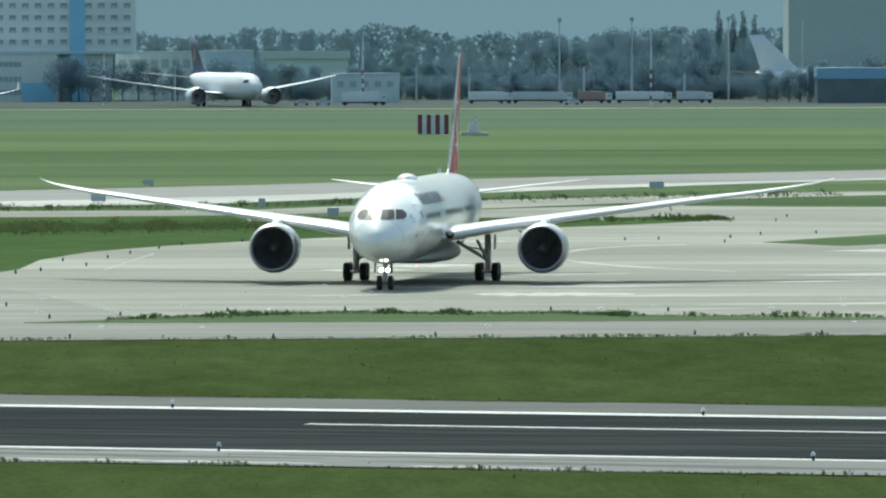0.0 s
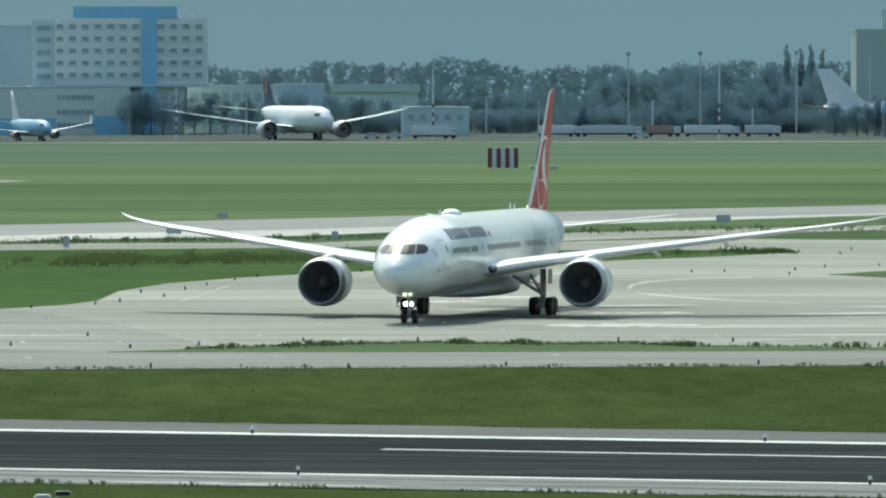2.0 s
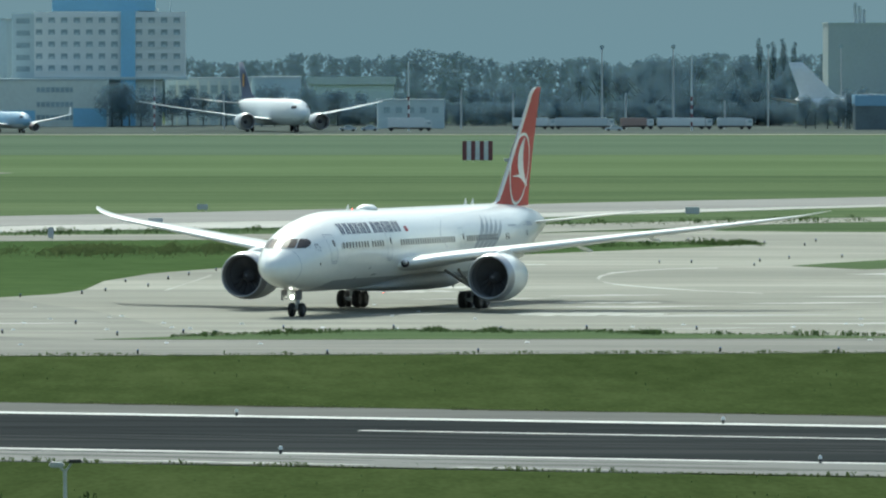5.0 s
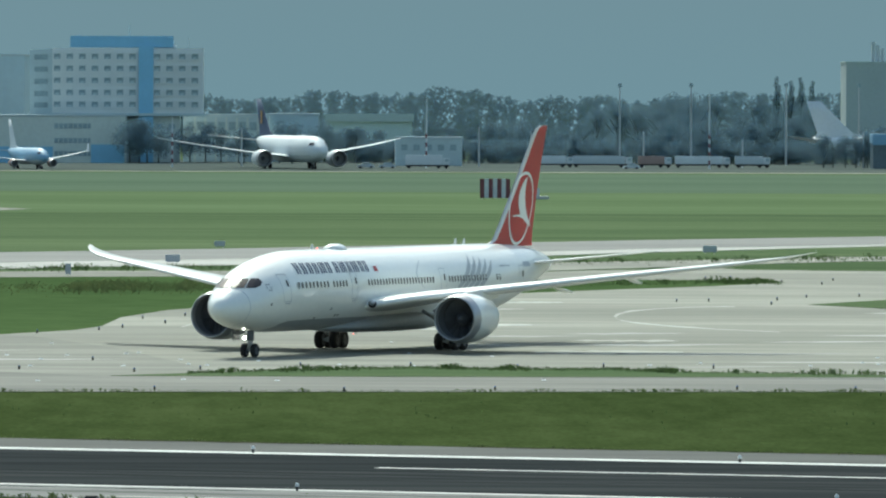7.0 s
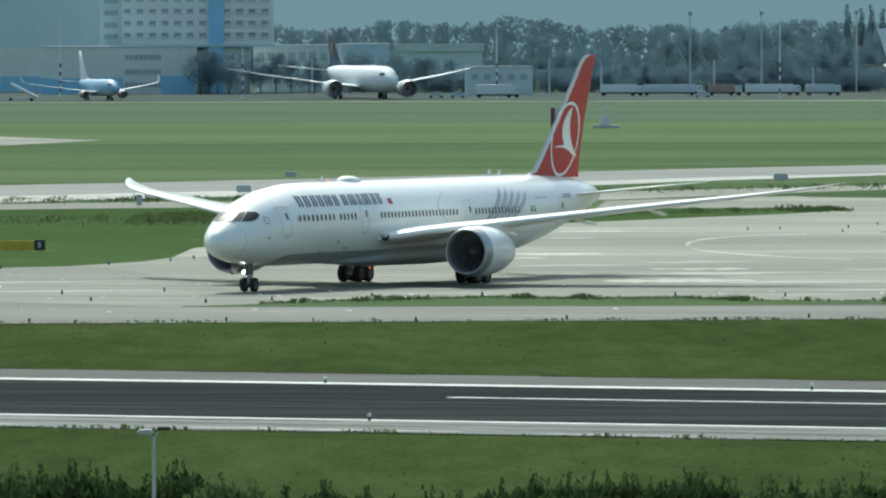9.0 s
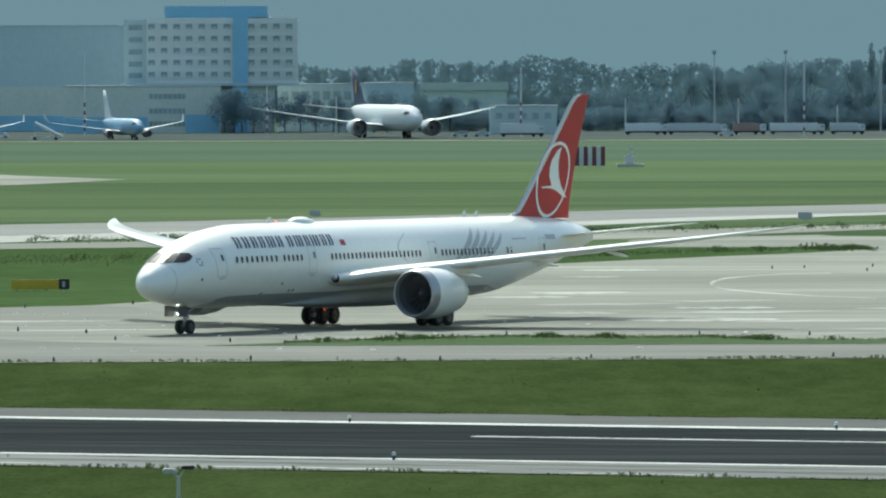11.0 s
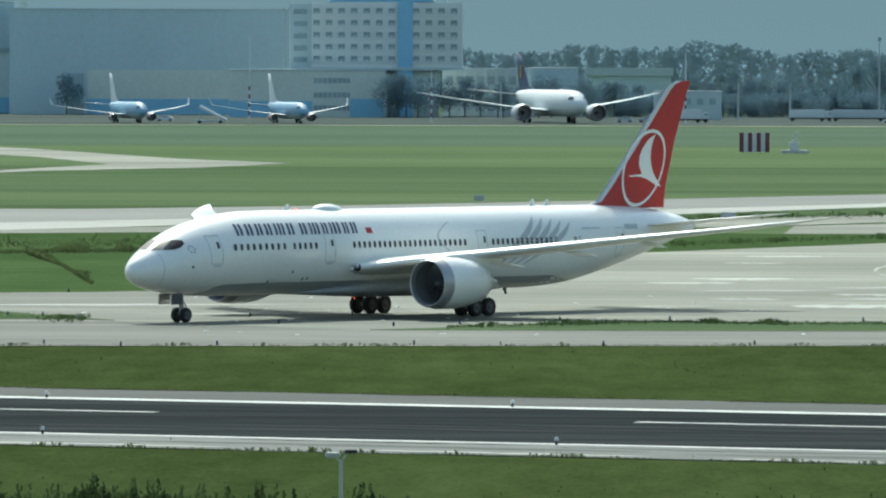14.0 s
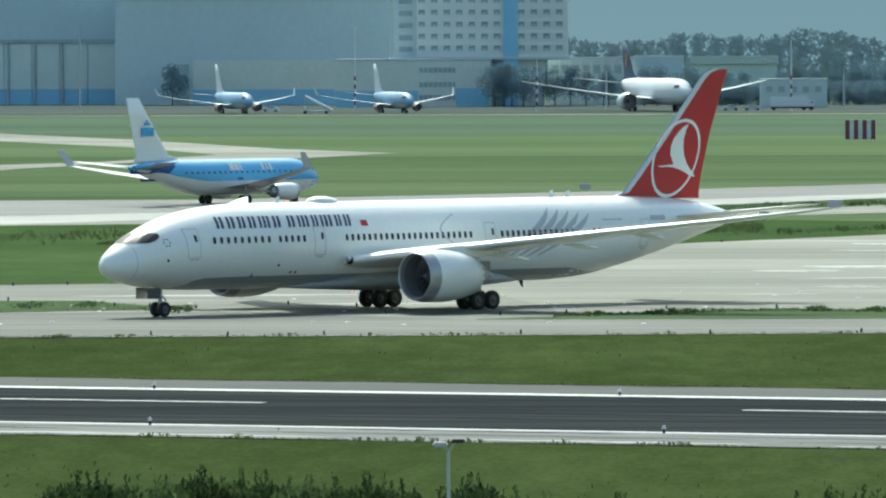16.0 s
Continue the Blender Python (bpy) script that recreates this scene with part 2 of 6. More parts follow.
M_FARGREY = paint("far_haze_grey", (0.50, 0.55, 0.57), 0.5, vary=0.05)
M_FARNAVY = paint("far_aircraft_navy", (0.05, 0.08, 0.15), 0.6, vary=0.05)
M_FARBLUE = paint("far_haze_blue", (0.20, 0.36, 0.50), 0.5, vary=0.05)
M_FARORANGE = paint("far_haze_orange", (0.34, 0.24, 0.21), 0.6, vary=0.05)


def leaves(name, rgb, vary, scale, through_share=0.5, gaps=0.0):
    """Foliage that lets part of the light through; gaps is the open share of a leaf clump, softening far crowns like
    haze.
    """
    m = paint(name, rgb, 0.9, vary=vary, scale=scale)
    t = m.node_tree
    b = t.nodes["Principled BSDF"]
    b.inputs["Specular IOR Level"].default_value = 0.1
    tr, mix = t.nodes.new("ShaderNodeBsdfTranslucent"), t.nodes.new("ShaderNodeMixShader")
    mix.inputs[0].default_value = through_share
    t.links.new(b.inputs["Base Color"].links[0].from_socket, tr.inputs["Color"])
    t.links.new(b.outputs[0], mix.inputs[1])
    t.links.new(tr.outputs[0], mix.inputs[2])
    last = mix
    if gaps:
        clear, last = t.nodes.new("ShaderNodeBsdfTransparent"), t.nodes.new("ShaderNodeMixShader")
        last.inputs[0].default_value = gaps
        t.links.new(mix.outputs[0], last.inputs[1])
        t.links.new(clear.outputs[0], last.inputs[2])
    t.links.new(last.outputs[0], t.nodes["Material Output"].inputs["Surface"])
    return m


# far foliage is tinted blue-grey so that its colour carries the haze
M_LEAF_D = leaves("leaves_mid_haze", (0.185, 0.270, 0.312), 0.05, 0.1, 0.3, 0.55)
M_LEAF_F = leaves("leaves_far_haze", (0.160, 0.236, 0.270), 0.04, 0.05, 0.25, 0.5)
M_TRUNK = paint("bark", (0.09, 0.10, 0.09), 0.9)
M_LEAF_N = leaves("leaves_near", (0.040, 0.064, 0.024), 0.4, 0.8)
M_LEAF_N2 = leaves("leaves_near_light", (0.075, 0.112, 0.043), 0.4, 0.8)
M_WEED = leaves("weeds", (0.11, 0.14, 0.06), 0.4, 2.0)


# ---- mesh helpers ----
def link(name, verts, faces, mat, parent=None, smooth=False, mats=None, label=""):
    me = bpy.data.meshes.new(name)
    me.from_pydata([tuple(v) for v in verts], [], faces)
    for mm in (mats or [mat]):
        me.materials.append(mm)
    if smooth:
        me.polygons.foreach_set("use_smooth", [True] * len(me.polygons))
    me.update()
    ob = new(name, me)
    if parent:
        ob.parent = parent
    if label:
        ob["label"] = label
    return ob


def part(name, bm, material, parent, label="", smooth=False):
    bmesh.ops.recalc_face_normals(bm, faces=bm.faces[:])
    me = bpy.data.meshes.new(name)
    bm.to_mesh(me)
    bm.free()
    me.materials.append(material)
    if smooth:
        me.polygons.foreach_set("use_smooth", [True] * len(me.polygons))
    ob = new(name, me)
    ob.parent = parent
    if label:
        ob["label"] = label
    return ob


def empty(name, m=None):
    ob = new(name)
    if m:
        ob.matrix_basis = m
    return ob


def box(bm, x0, x1, y0, y1, z0, z1, bevel=0.0):
    r = bmesh.ops.create_cube(bm, size=1, matrix=Matrix.Translation(((x0 + x1) / 2, (y0 + y1) / 2, (z0 + z1) / 2))
                              @ Matrix.Diagonal((abs(x1 - x0), abs(y1 - y0), abs(z1 - z0), 1)))
    if bevel:
        es = list({e for v in r["verts"] for e in v.link_edges})
        bmesh.ops.bevel(bm, geom=es, offset=bevel, segments=2, affect="EDGES")
    return bm


def boxed(*a, bevel=0.0):
    return box(bmesh.new(), *a, bevel=bevel)


def tube(bm, a, b, r0, r1=None, seg=10):
    a, b = Vector(a), Vector(b)
    d = b - a
    m = Matrix.Translation((a + b) / 2) @ d.to_track_quat("Z", "Y").to_matrix().to_4x4()
    bmesh.ops.create_cone(bm, cap_ends=True, segments=seg, radius1=r0, radius2=r0 if r1 is None else r1, depth=d.length, matrix=m)
    return bm


def tubed(*a, **k):
    return tube(bmesh.new(), *a, **k)


def loft(rings, closed_ends=True):
    """Skin a list of equal rings of points."""
    n = len(rings[0])
    verts = [p for r in rings for p in r]
    faces = []
    for i in range(len(rings) - 1):
        for k in range(n):
            a, b = i * n + k, i * n + (k + 1) % n
            faces.append((a, b, b + n, a + n))
    if closed_ends:
        faces.append(tuple(range(n))[::-1])
        faces.append(tuple(range((len(rings) - 1) * n, len(rings) * n)))
    return verts, faces


def lerp_table(table, s):
    """Smooth (Catmull-Rom, kept monotone) value rows from a table of (s, a, b, ...)."""
    n = len(table)
    if s <= table[0][0]:
        return table[0][1:]
    if s >= table[-1][0]:
        return table[-1][1:]
    i = max(k for k in range(n - 1) if table[k][0] <= s)
    h = table[i + 1][0] - table[i][0]
    u = (s - table[i][0]) / h
    out = []
    for c in range(1, len(table[0])):
        def slope(k):
            if k == 0 or k == n - 1:
                return (table[min(k + 1, n - 1)][c] - table[max(k - 1, 0)][c]) / (table[min(k + 1, n - 1)][0] - table[max(k - 1, 0)][0])
            a = (table[k][c] - table[k - 1][c]) / (table[k][0] - table[k - 1][0])
            b = (table[k + 1][c] - table[k][c]) / (table[k + 1][0] - table[k][0])
            return 0 if a * b <= 0 else 2 * a * b / (a + b)
        y0, y1 = table[i][c], table[i + 1][c]
        out.append((2 * u**3 - 3 * u**2 + 1) * y0 + (u**3 - 2 * u**2 + u) * h * slope(i) + (3 * u**2 - 2 * u**3) * y1 + (u**3 - u**2) * h * slope(i + 1))
    return out


def flat(name, pts, z, mat, parent=None, kind="structure", label="", category="", thick=0.25):
    """A slab with the outline pts and its top at z."""
    n = len(pts)
    verts = [(x, y, z) for x, y in pts] + [(x, y, z - thick) for x, y in pts]
    faces = [tuple(range(n))] + [(k, k + n, (k + 1) % n + n, (k + 1) % n) for k in range(n)]
    ob = link(name, verts, faces, mat, parent)
    if sum(a[0] * b[1] - b[0] * a[1] for a, b in zip(pts, pts[1:] + pts[:1])) < 0:
        ob.data.flip_normals()
    if not parent:
        tagged(ob, label, category, kind=kind)
    return ob


# ---- ground, runway and taxiways ----
ground = link("ground", [(-3000, 60, -0.04), (3000, 60, -0.04), (3000, 4600, -0.04), (-3000, 4600, -0.04)], [(0, 1, 2, 3)], M_GRASS)
tagged(ground, "mown green airfield grass reaching to the horizon", "grass", kind="structure")
ground_back = link("ground", [(-3000, -1500, -0.04), (3000, -1500, -0.04), (3000, 60, -0.04), (-3000, 60, -0.04)], [(0, 1, 2, 3)], M_GRASS)
tagged(ground_back, "mown green airfield grass behind the viewpoint", "grass", kind="structure")

RUN = radians(-23.7)
RU, RN = Vector((math.cos(RUN), math.sin(RUN))), Vector((-math.sin(RUN), math.cos(RUN)))
RO = Vector((0, 474.5))


def rw(u, v):
    """Runway plan: u along it, v across, away from the camera."""
    p = RO + RU * u + RN * v
    return (p.x, p.y)


def strip(u0, u1, v0, v1):
    return [rw(u0, v0), rw(u1, v0), rw(u1, v1), rw(u0, v1)]


flat("meadow", [(-300, 300), (300, 300), rw(330, -33.8), rw(-330, -33.8)], -0.02, M_MEADOW, label="rough near grass before the runway, coloured darker than the hazed ground", category="grass", thick=0.02)
flat("meadow", [rw(-330, 34.3), rw(330, 34.3), (300, 625), (60, 605.5), (18, 601.5), (-38, 596.5), (-300, 569)], -0.02, M_MEADOW, label="rough near grass between runway and taxiway, coloured darker than the hazed ground", category="grass", thick=0.02)
shoulder = flat("runway_shoulder", strip(-600, 600, -33.5, 34.0), -0.01, M_SHOULD, label="pale grey asphalt runway shoulder", category="runway")
flat("runway_shoulder", strip(-600, 600, -33.0, -20.7), -0.004, M_EDGE, label="bleached pale concrete edge of the runway", category="runway", thick=0.1)
runway = flat("runway", strip(-600, 600, -20.6, 21.0), 0.0, M_ASPH, label="dark asphalt runway with rubber marks", category="runway")
flat("edge_line", strip(-600, 600, 19.6, 21.9), 0.006, M_LINE, runway, thick=0.01)
flat("edge_line", strip(-600, 600, -21.2, -20.0), 0.006, M_LINE, runway, thick=0.01)
for k in range(-9, 10):
    flat("centre_dash", strip(1.4 + 57 * k, 31.4 + 57 * k, 5.3, 6.2), 0.006, M_LINE, runway, thick=0.01)

def smear(name, u0, u1, v, d, z, mat, parent, seed):
    """A ragged stain drawn out along the runway, d wide at its middle."""
    rs2, n = random.Random(seed), 16
    up, dn = [], []
    for k in range(1, n):
        swell = d * 0.5 * math.sin(math.pi * k / n) ** 0.5
        up.append(rw(u0 + (u1 - u0) * k / n, v + swell * rs2.uniform(0.25, 1.0)))
        dn.append(rw(u0 + (u1 - u0) * k / n, v - swell * rs2.uniform(0.25, 1.0)))
    flat(name, [rw(u0, v)] + dn + [rw(u1, v)] + up[::-1], z, mat, parent, thick=0.004)


for k, (u0, u1, v, d) in enumerate(((-70, 40, -2.5, 2.2), (-40, 75, 1.8, 1.6), (-80, 20, 9.5, 1.8), (-25, 60, -8.5, 2.0), (-55, 10, 13.5, 1.5), (5, 90, 12.0, 1.7), (-90, -10, -12.5, 1.6), (20, 85, 4.0, 1.2), (-60, 55, -5.2, 1.2))):
    smear("rubber_streak", u0, u1, v, d, 0.004, M_RUBBER, runway, 40 + k)
for k, (u0, u1, v, d, mt) in enumerate(((-34, -14, -23.5, 2.2, M_SHOULD), (-12, 16, -26.5, 3.0, M_SHOULD), (10, 34, -24.0, 2.0, M_SHOULD), (-46, -30, -29.0, 3.2, M_CHALK), (-26, -4, -30.5, 2.6, M_CHALK), (2, 18, -30.8, 2.0, M_CHALK),
                                        (18, 44, -28.0, 3.2, M_SHOULD), (-8, 8, -22.6, 1.0, M_RUBBER), (22, 30, -31.6, 1.6, M_CHALK), (-40, -20, -26.0, 1.4, M_RUBBER))):
    smear("shoulder_stain", u0, u1, v, d, 0.002, mt, shoulder, 60 + k)
for k, (u0, u1, v, d) in enumerate(((-48, -34, 33.6, 1.3), (-30, -12, 33.9, 1.6), (-6, 5, 33.5, 1.1), (9, 30, 33.8, 1.5), (34, 52, 33.5, 1.2), (-42, -28, -33.2, 0.9), (-20, -2, -33.3, 1.2), (6, 28, -33.2, 1.0), (33, 48, -33.3, 1.1))):
    smear("earth_patch", u0, u1, v, d, 0.012, M_EARTH, shoulder, 80 + k)

apron = flat("taxiway_apron", [(-300, 570), (-38, 597), (18, 602), (60, 606), (300, 628), (300, 1030), (66, 1010), (56, 1013), (46.5, 1018), (45, 1026),
                               (30, 1010), (24, 1000), (22, 960), (47, 962), (48, 950), (40, 931), (30, 914), (12, 880), (2, 862), (-6, 843),
                               (-12, 822), (-15.5, 795), (-16.5, 765), (-18.5, 752), (-24, 738), (-36, 727), (-51, 721.6), (-300, 700)],
             0.0, M_CONC, label="worn pale concrete taxiway junction", category="taxiway")
lane_rim = [(-300, 571), (-38, 598), (18, 603), (60, 607), (300, 629)]
flat("taxiway_lane", lane_rim + [(300, 645), (120, 636), (41, 633.5), (6, 631.3), (-13, 631.5), (-31, 651), (-46, 649), (-90, 639), (-300, 620)], 0.004, M_LANE, label="greyer worn concrete taxiway lane", category="taxiway", thick=0.1)
flat("taxiway_lane", [(-13, 631.5), (-6, 640), (-9, 665), (-14, 700), (-21, 733), (-24, 737), (-36, 726.5), (-51, 721.2), (-300, 699.6), (-300, 620), (-90, 639), (-46, 649), (-31, 651)], 0.002, M_MID, label="dull weathered concrete taxiway lane", category="taxiway", thick=0.1)
near_verge = flat("grass_verge", [(-13, 632), (-6, 640), (0, 648), (7.5, 655), (14, 650), (21, 652), (25, 645), (41, 638), (120, 640), (120, 636.5), (41, 634), (6, 631.8)],
                  0.03, M_GRASS, label="thin strip of rough grass between taxiways", category="grass")
flat("grass_verge", [(-90, 668), (-48, 678), (-42, 678), (-35, 661), (-31, 652), (-35, 656), (-40.5, 654), (-46, 650), (-90, 640)],
     0.03, M_GRASS, label="narrow tongue of rough grass beside taxiway", category="grass")
flat("grass_island", [(45, 850), (49.5, 862), (57, 879), (110, 930), (110, 880), (54.4, 842), (50.8, 836)], 0.03, M_GRASS,
     label="low grass island in the taxiway junction", category="grass")
band = flat("taxiway_link", [(-300, 880), (-67, 947), (-22, 968), (1, 975), (25, 1007), (59, 1068), (71, 1080), (300, 1180), (300, 1215), (71, 1104), (61, 1098), (26, 1054), (1, 1002), (-23, 999), (-70, 968), (-300, 905)],
            0.0, M_CONC, label="narrow pale taxiway beyond the grass", category="taxiway")
far_taxi = flat("taxiway_far", [(-300, 930), (-67, 1000), (-24, 1057), (0, 1083), (38, 1147), (78, 1200), (300, 1505), (300, 1580), (80, 1262), (40, 1215), (1, 1157), (-26, 1122), (-55, 1093), (-78, 1090), (-300, 1060)],
                0.0, M_TAXI, label="grey asphalt taxiway in the middle distance", category="taxiway")
flat("taxiway_shoulder", [(-300, 900), (-67, 953), (-24, 1022), (-1, 1040), (37, 1120), (64, 1165), (77, 1184), (300, 1400), (300, 1419), (78, 1199), (38, 1146), (0, 1082), (-24, 1056), (-67, 999), (-300, 929)],
     0.004, M_PALE, label="bleached concrete shoulder of the taxiway", category="taxiway")
flat("taxiway_curve", [(-260, 2050), (-130, 1835), (-96, 1716), (-64.5, 1575), (-44, 1518), (-56, 1462), (-79, 1419), (-95, 1340), (-150, 1240), (-160, 1280), (-99, 1392), (-87, 1414), (-72, 1500), (-89, 1596), (-121, 1704), (-270, 1950)],
     0.0, M_CONC, label="pale curving taxiway far across the grass", category="taxiway")
flat("service_road", [(-600, 2204), (600, 2246), (600, 2262), (-600, 2220)], 0.0, M_CONC, label="pale service road along the far apron", category="road")
flat("apron_far", [(-900, 2230), (900, 2275), (900, 2600), (-900, 2600)], -0.01, M_FARAPRON, label="grey far apron with parked aircraft", category="apron")
# far grass, greyed in its own colour where haze would lie
M_FIELD = ground_mat("hay_field", ((0.086, 0.124, 0.083), (0.106, 0.146, 0.098), (0.132, 0.172, 0.118)), ((0.01, 0.8), (0.06, 0.6), (0.5, 0.4)), stretch=(0.15, 1, 1), rough=1.0, spec=0.0)
flat("hay_field", [(-700, 1775), (700, 1805), (700, 2196), (-700, 2190)], -0.03, M_FIELD, label="grass field before the far apron, coloured grey-green for haze", category="grass", thick=0.01)
M_BAND = ground_mat("mown_grass", ((0.092, 0.132, 0.066), (0.114, 0.158, 0.079), (0.142, 0.185, 0.100)), ((0.01, 0.7), (0.08, 0.6), (1.0, 0.4)), stretch=(0.2, 1, 1), rough=1.0, spec=0.0)
flat("mown_band", [(-700, 1470), (700, 1490), (700, 1800), (-700, 1770)], -0.03, M_BAND, label="lighter freshly mown band of grass", category="grass", thick=0.01)
M_LUSH = ground_mat("lush_grass", ((0.048, 0.080, 0.030), (0.066, 0.104, 0.040), (0.092, 0.134, 0.056)), ((0.03, 0.7), (0.15, 0.6), (1.0, 0.5), (6.0, 0.3)), stretch=(0.3, 0.2, 1), rough=1.0, spec=0.0)
flat("grass_island", [(-300, 700), (-51, 721.6), (-36, 727), (-24, 738), (-18.5, 752), (-16.5, 765), (-15.5, 795), (-12, 822), (-6, 843), (2, 862), (12, 880), (30, 914), (40, 931), (48, 950), (47, 962), (22, 960), (1, 975), (-22, 968), (-67, 947), (-300, 880)],
     -0.02, M_LUSH, label="lush green grass island between taxiways", category="grass", thick=0.01)
# old paint and bleached streaks on the junction
def ribbon(name, pts, w0, w1, mat):
    """A painted line along pts whose width runs from w0 to w1."""
    left, right = [], []
    for k, (x, y) in enumerate(pts):
        w = w0 + (w1 - w0) * k / (len(pts) - 1)
        left.append((x, y + w / 2))
        right.append((x + 0.02, y - w / 2))
    flat(name, left + right[::-1], 0.005, mat, apron, thick=0.01)


ribbon("painted_curve", [(26.0, 800.5), (26.3, 807), (26.7, 812.8), (28.0, 823.4), (30.6, 832.3), (33.8, 839.3), (38.0, 842.1)], 6.5, 2.2, M_CHALK)
ribbon("painted_curve", [(26.0, 800.0), (26.1, 790.7), (26.9, 783.1), (29.3, 772.1), (33.0, 761.6), (37.5, 753)], 6.5, 1.8, M_CHALK)
ribbon("painted_line", [(-10.0, 762.7), (-8.4, 788.2), (-6.7, 815.5)], 2.2, 1.6, M_CHALK)
rs = random.Random(31)
for x0, x1, y, d in ((22, 40, 688, 9), (18, 33, 712, 8), (30, 60, 668, 7), (40, 66, 742, 12), (8, 22, 735, 6), (36, 62, 648, 5), (12, 20, 770, 8), (52, 72, 790, 12), (44, 60, 700, 8), (20, 30, 745, 7), (34, 46, 722, 6),
                     (-30, -12, 668, 5), (-44, -20, 690, 6), (3, 12, 690, 5), (58, 74, 720, 10), (48, 58, 818, 10), (24, 34, 655, 4)):
    n = 9
    up = [(x0 + (x1 - x0) * k / n, y + (x0 * 0 + k * 0.4) + d * 0.5 * math.sin(math.pi * k / n) * rs.uniform(0.35, 1.0)) for k in range(1, n)]
    dn = [(x0 + (x1 - x0) * k / n, y + k * 0.4 - d * 0.5 * math.sin(math.pi * k / n) * rs.uniform(0.35, 1.0)) for k in range(1, n)]
    flat("bleached_streak", [(x0, y)] + dn + [(x1, y + 0.4 * n)] + up[::-1], 0.004, M_PALE, apron, thick=0.01)
for x0, x1, y, d, rise in ((10.3, 18.5, 774.1, 9.9, 0.2), (6.2, 13.7, 759.4, 7.1, 0.2), (10.5, 16.3, 711.5, 7.3, 0.2), (20.2, 28.5, 725.6, 7.6, 0.2), (16.3, 27.7, 693.3, 11.9, 0.3), (16.1, 23.2, 856.3, 7.6, 0.2), (13.7, 19.2, 829.9, 5.7, 0.1)):
    n = 14
    up, dn = [], []
    for k in range(1, n):
        swell = d * 0.6 * math.sin(math.pi * k / n) ** 0.5
        x, yk = x0 + (x1 - x0) * k / n, y + rise * k / n
        up.append((x, yk + swell * rs.uniform(0.2, 1.0)))
        dn.append((x, yk - swell * rs.uniform(0.2, 1.0)))
    flat("bleached_streak", [(x0, y)] + dn + [(x1, y + rise)] + up[::-1], 0.008, M_CHALK, apron, thick=0.01)
backdrop = link("backdrop", [(-2500, 4500, -0.5), (2500, 4500, -0.5), (2500, 4500, 900), (-2500, 4500, 900)], [(0, 1, 2, 3)], M_GREY)
backdrop.data.materials.clear()
mb, tb, bb = nodes_of("hazy_sky")
bb.inputs["Base Color"].default_value = (0, 0, 0, 1)
bb.inputs["Roughness"].default_value = 1
bb.inputs["Specular IOR Level"].default_value = 0
bb.inputs["Emission Strength"].default_value = 1
co, se = tb.nodes.new("ShaderNodeTexCoord"), tb.nodes.new("ShaderNodeSeparateXYZ")
rp, nz = tb.nodes.new("ShaderNodeMapRange"), tb.nodes.new("ShaderNodeTexNoise")
nz.inputs["Scale"].default_value = 0.006
mixc = tb.nodes.new("ShaderNodeMix")
mixc.data_type = "RGBA"
mixc.inputs[6].default_value, mixc.inputs[7].default_value = (0.160, 0.240, 0.292, 1), (0.164, 0.228, 0.270, 1)
tb.links.new(co.outputs["Object"], se.inputs[0])
tb.links.new(co.outputs["Object"], nz.inputs["Vector"])
rp.inputs[1].default_value, rp.inputs[2].default_value = 10, 110
tb.links.new(se.outputs[2], rp.inputs[0])
tb.links.new(rp.outputs[0], mixc.inputs[0])
tb.links.new(mixc.outputs[2], bb.inputs["Emission Color"])
backdrop.data.materials.append(mb)
tagged(backdrop, "hazy grey-blue sky above the horizon", "sky", kind="structure")


# ---- aircraft ----
def airfoil(n=14):
    """Upper then lower surface of a unit section, leading edge at 0."""
    xs = [0.5 - 0.5 * math.cos(math.pi * k / n) for k in range(n + 1)]
    th = lambda x: 5 * (0.2969 * math.sqrt(x) - 0.126 * x - 0.3516 * x**2 + 0.2843 * x**3 - 0.1036 * x**4)
    up = [(x, th(x) * 0.58 + 0.12 * x * (1 - x)) for x in xs]
    lo = [(x, -th(x) * 0.42 + 0.12 * x * (1 - x)) for x in xs[1:-1]]
    return up + lo[::-1]


def wing_mesh(name, sections, side, mat, parent, upright=False, label=""):
    """sections: span, aft place of the leading edge, chord, height, thickness."""
    rings = []
    for y, s, c, z, t in sections:
        ring = []
        for x, h in airfoil():
            ring.append((-(s + x * c), h * t * c * 1.0 + 0.0, z) if upright else (-(s + x * c), side * y, z + h * t * c))
        rings.append(ring)
    v, f = loft(rings)
    bm = bmesh.new()
    vs = [bm.verts.new(p) for p in v]
    for q in f:
        try:
            bm.faces.new([vs[i] for i in q])
        except ValueError:
            pass
    return part(name, bm, mat, parent, label, smooth=True)


def subsections(sections, n):
    out = []
    for a, b in zip(sections, sections[1:]):
        for k in range(n):
            u = k / n
            out.append(tuple(p + (q - p) * u for p, q in zip(a, b)))
    return out + [sections[-1]]


def body_point(table, s, ang):
    """Point of the fuselage skin at s aft of the nose; ang from straight up, positive to the left side."""
    top, bot, hw = lerp_table(table, s)
    zc, hh = (top + bot) / 2, (top - bot) / 2
    return Vector((-s, hw * math.sin(ang), zc + hh * math.cos(ang)))


def side_point(table, s, z, side, off=0.012):
    """Point of the skin at height z on one side, lifted by off."""
    top, bot, hw = lerp_table(table, s)
    zc, hh = (top + bot) / 2, (top - bot) / 2
    c = max(-0.999, min(0.999, (z - zc) / hh))
    y = hw * math.sqrt(1 - c * c)
    n = Vector((0, y / hw**2, (z - zc) / hh**2)).normalized()
    return Vector((-s, side * (y + off * n.y), z + off * n.z))


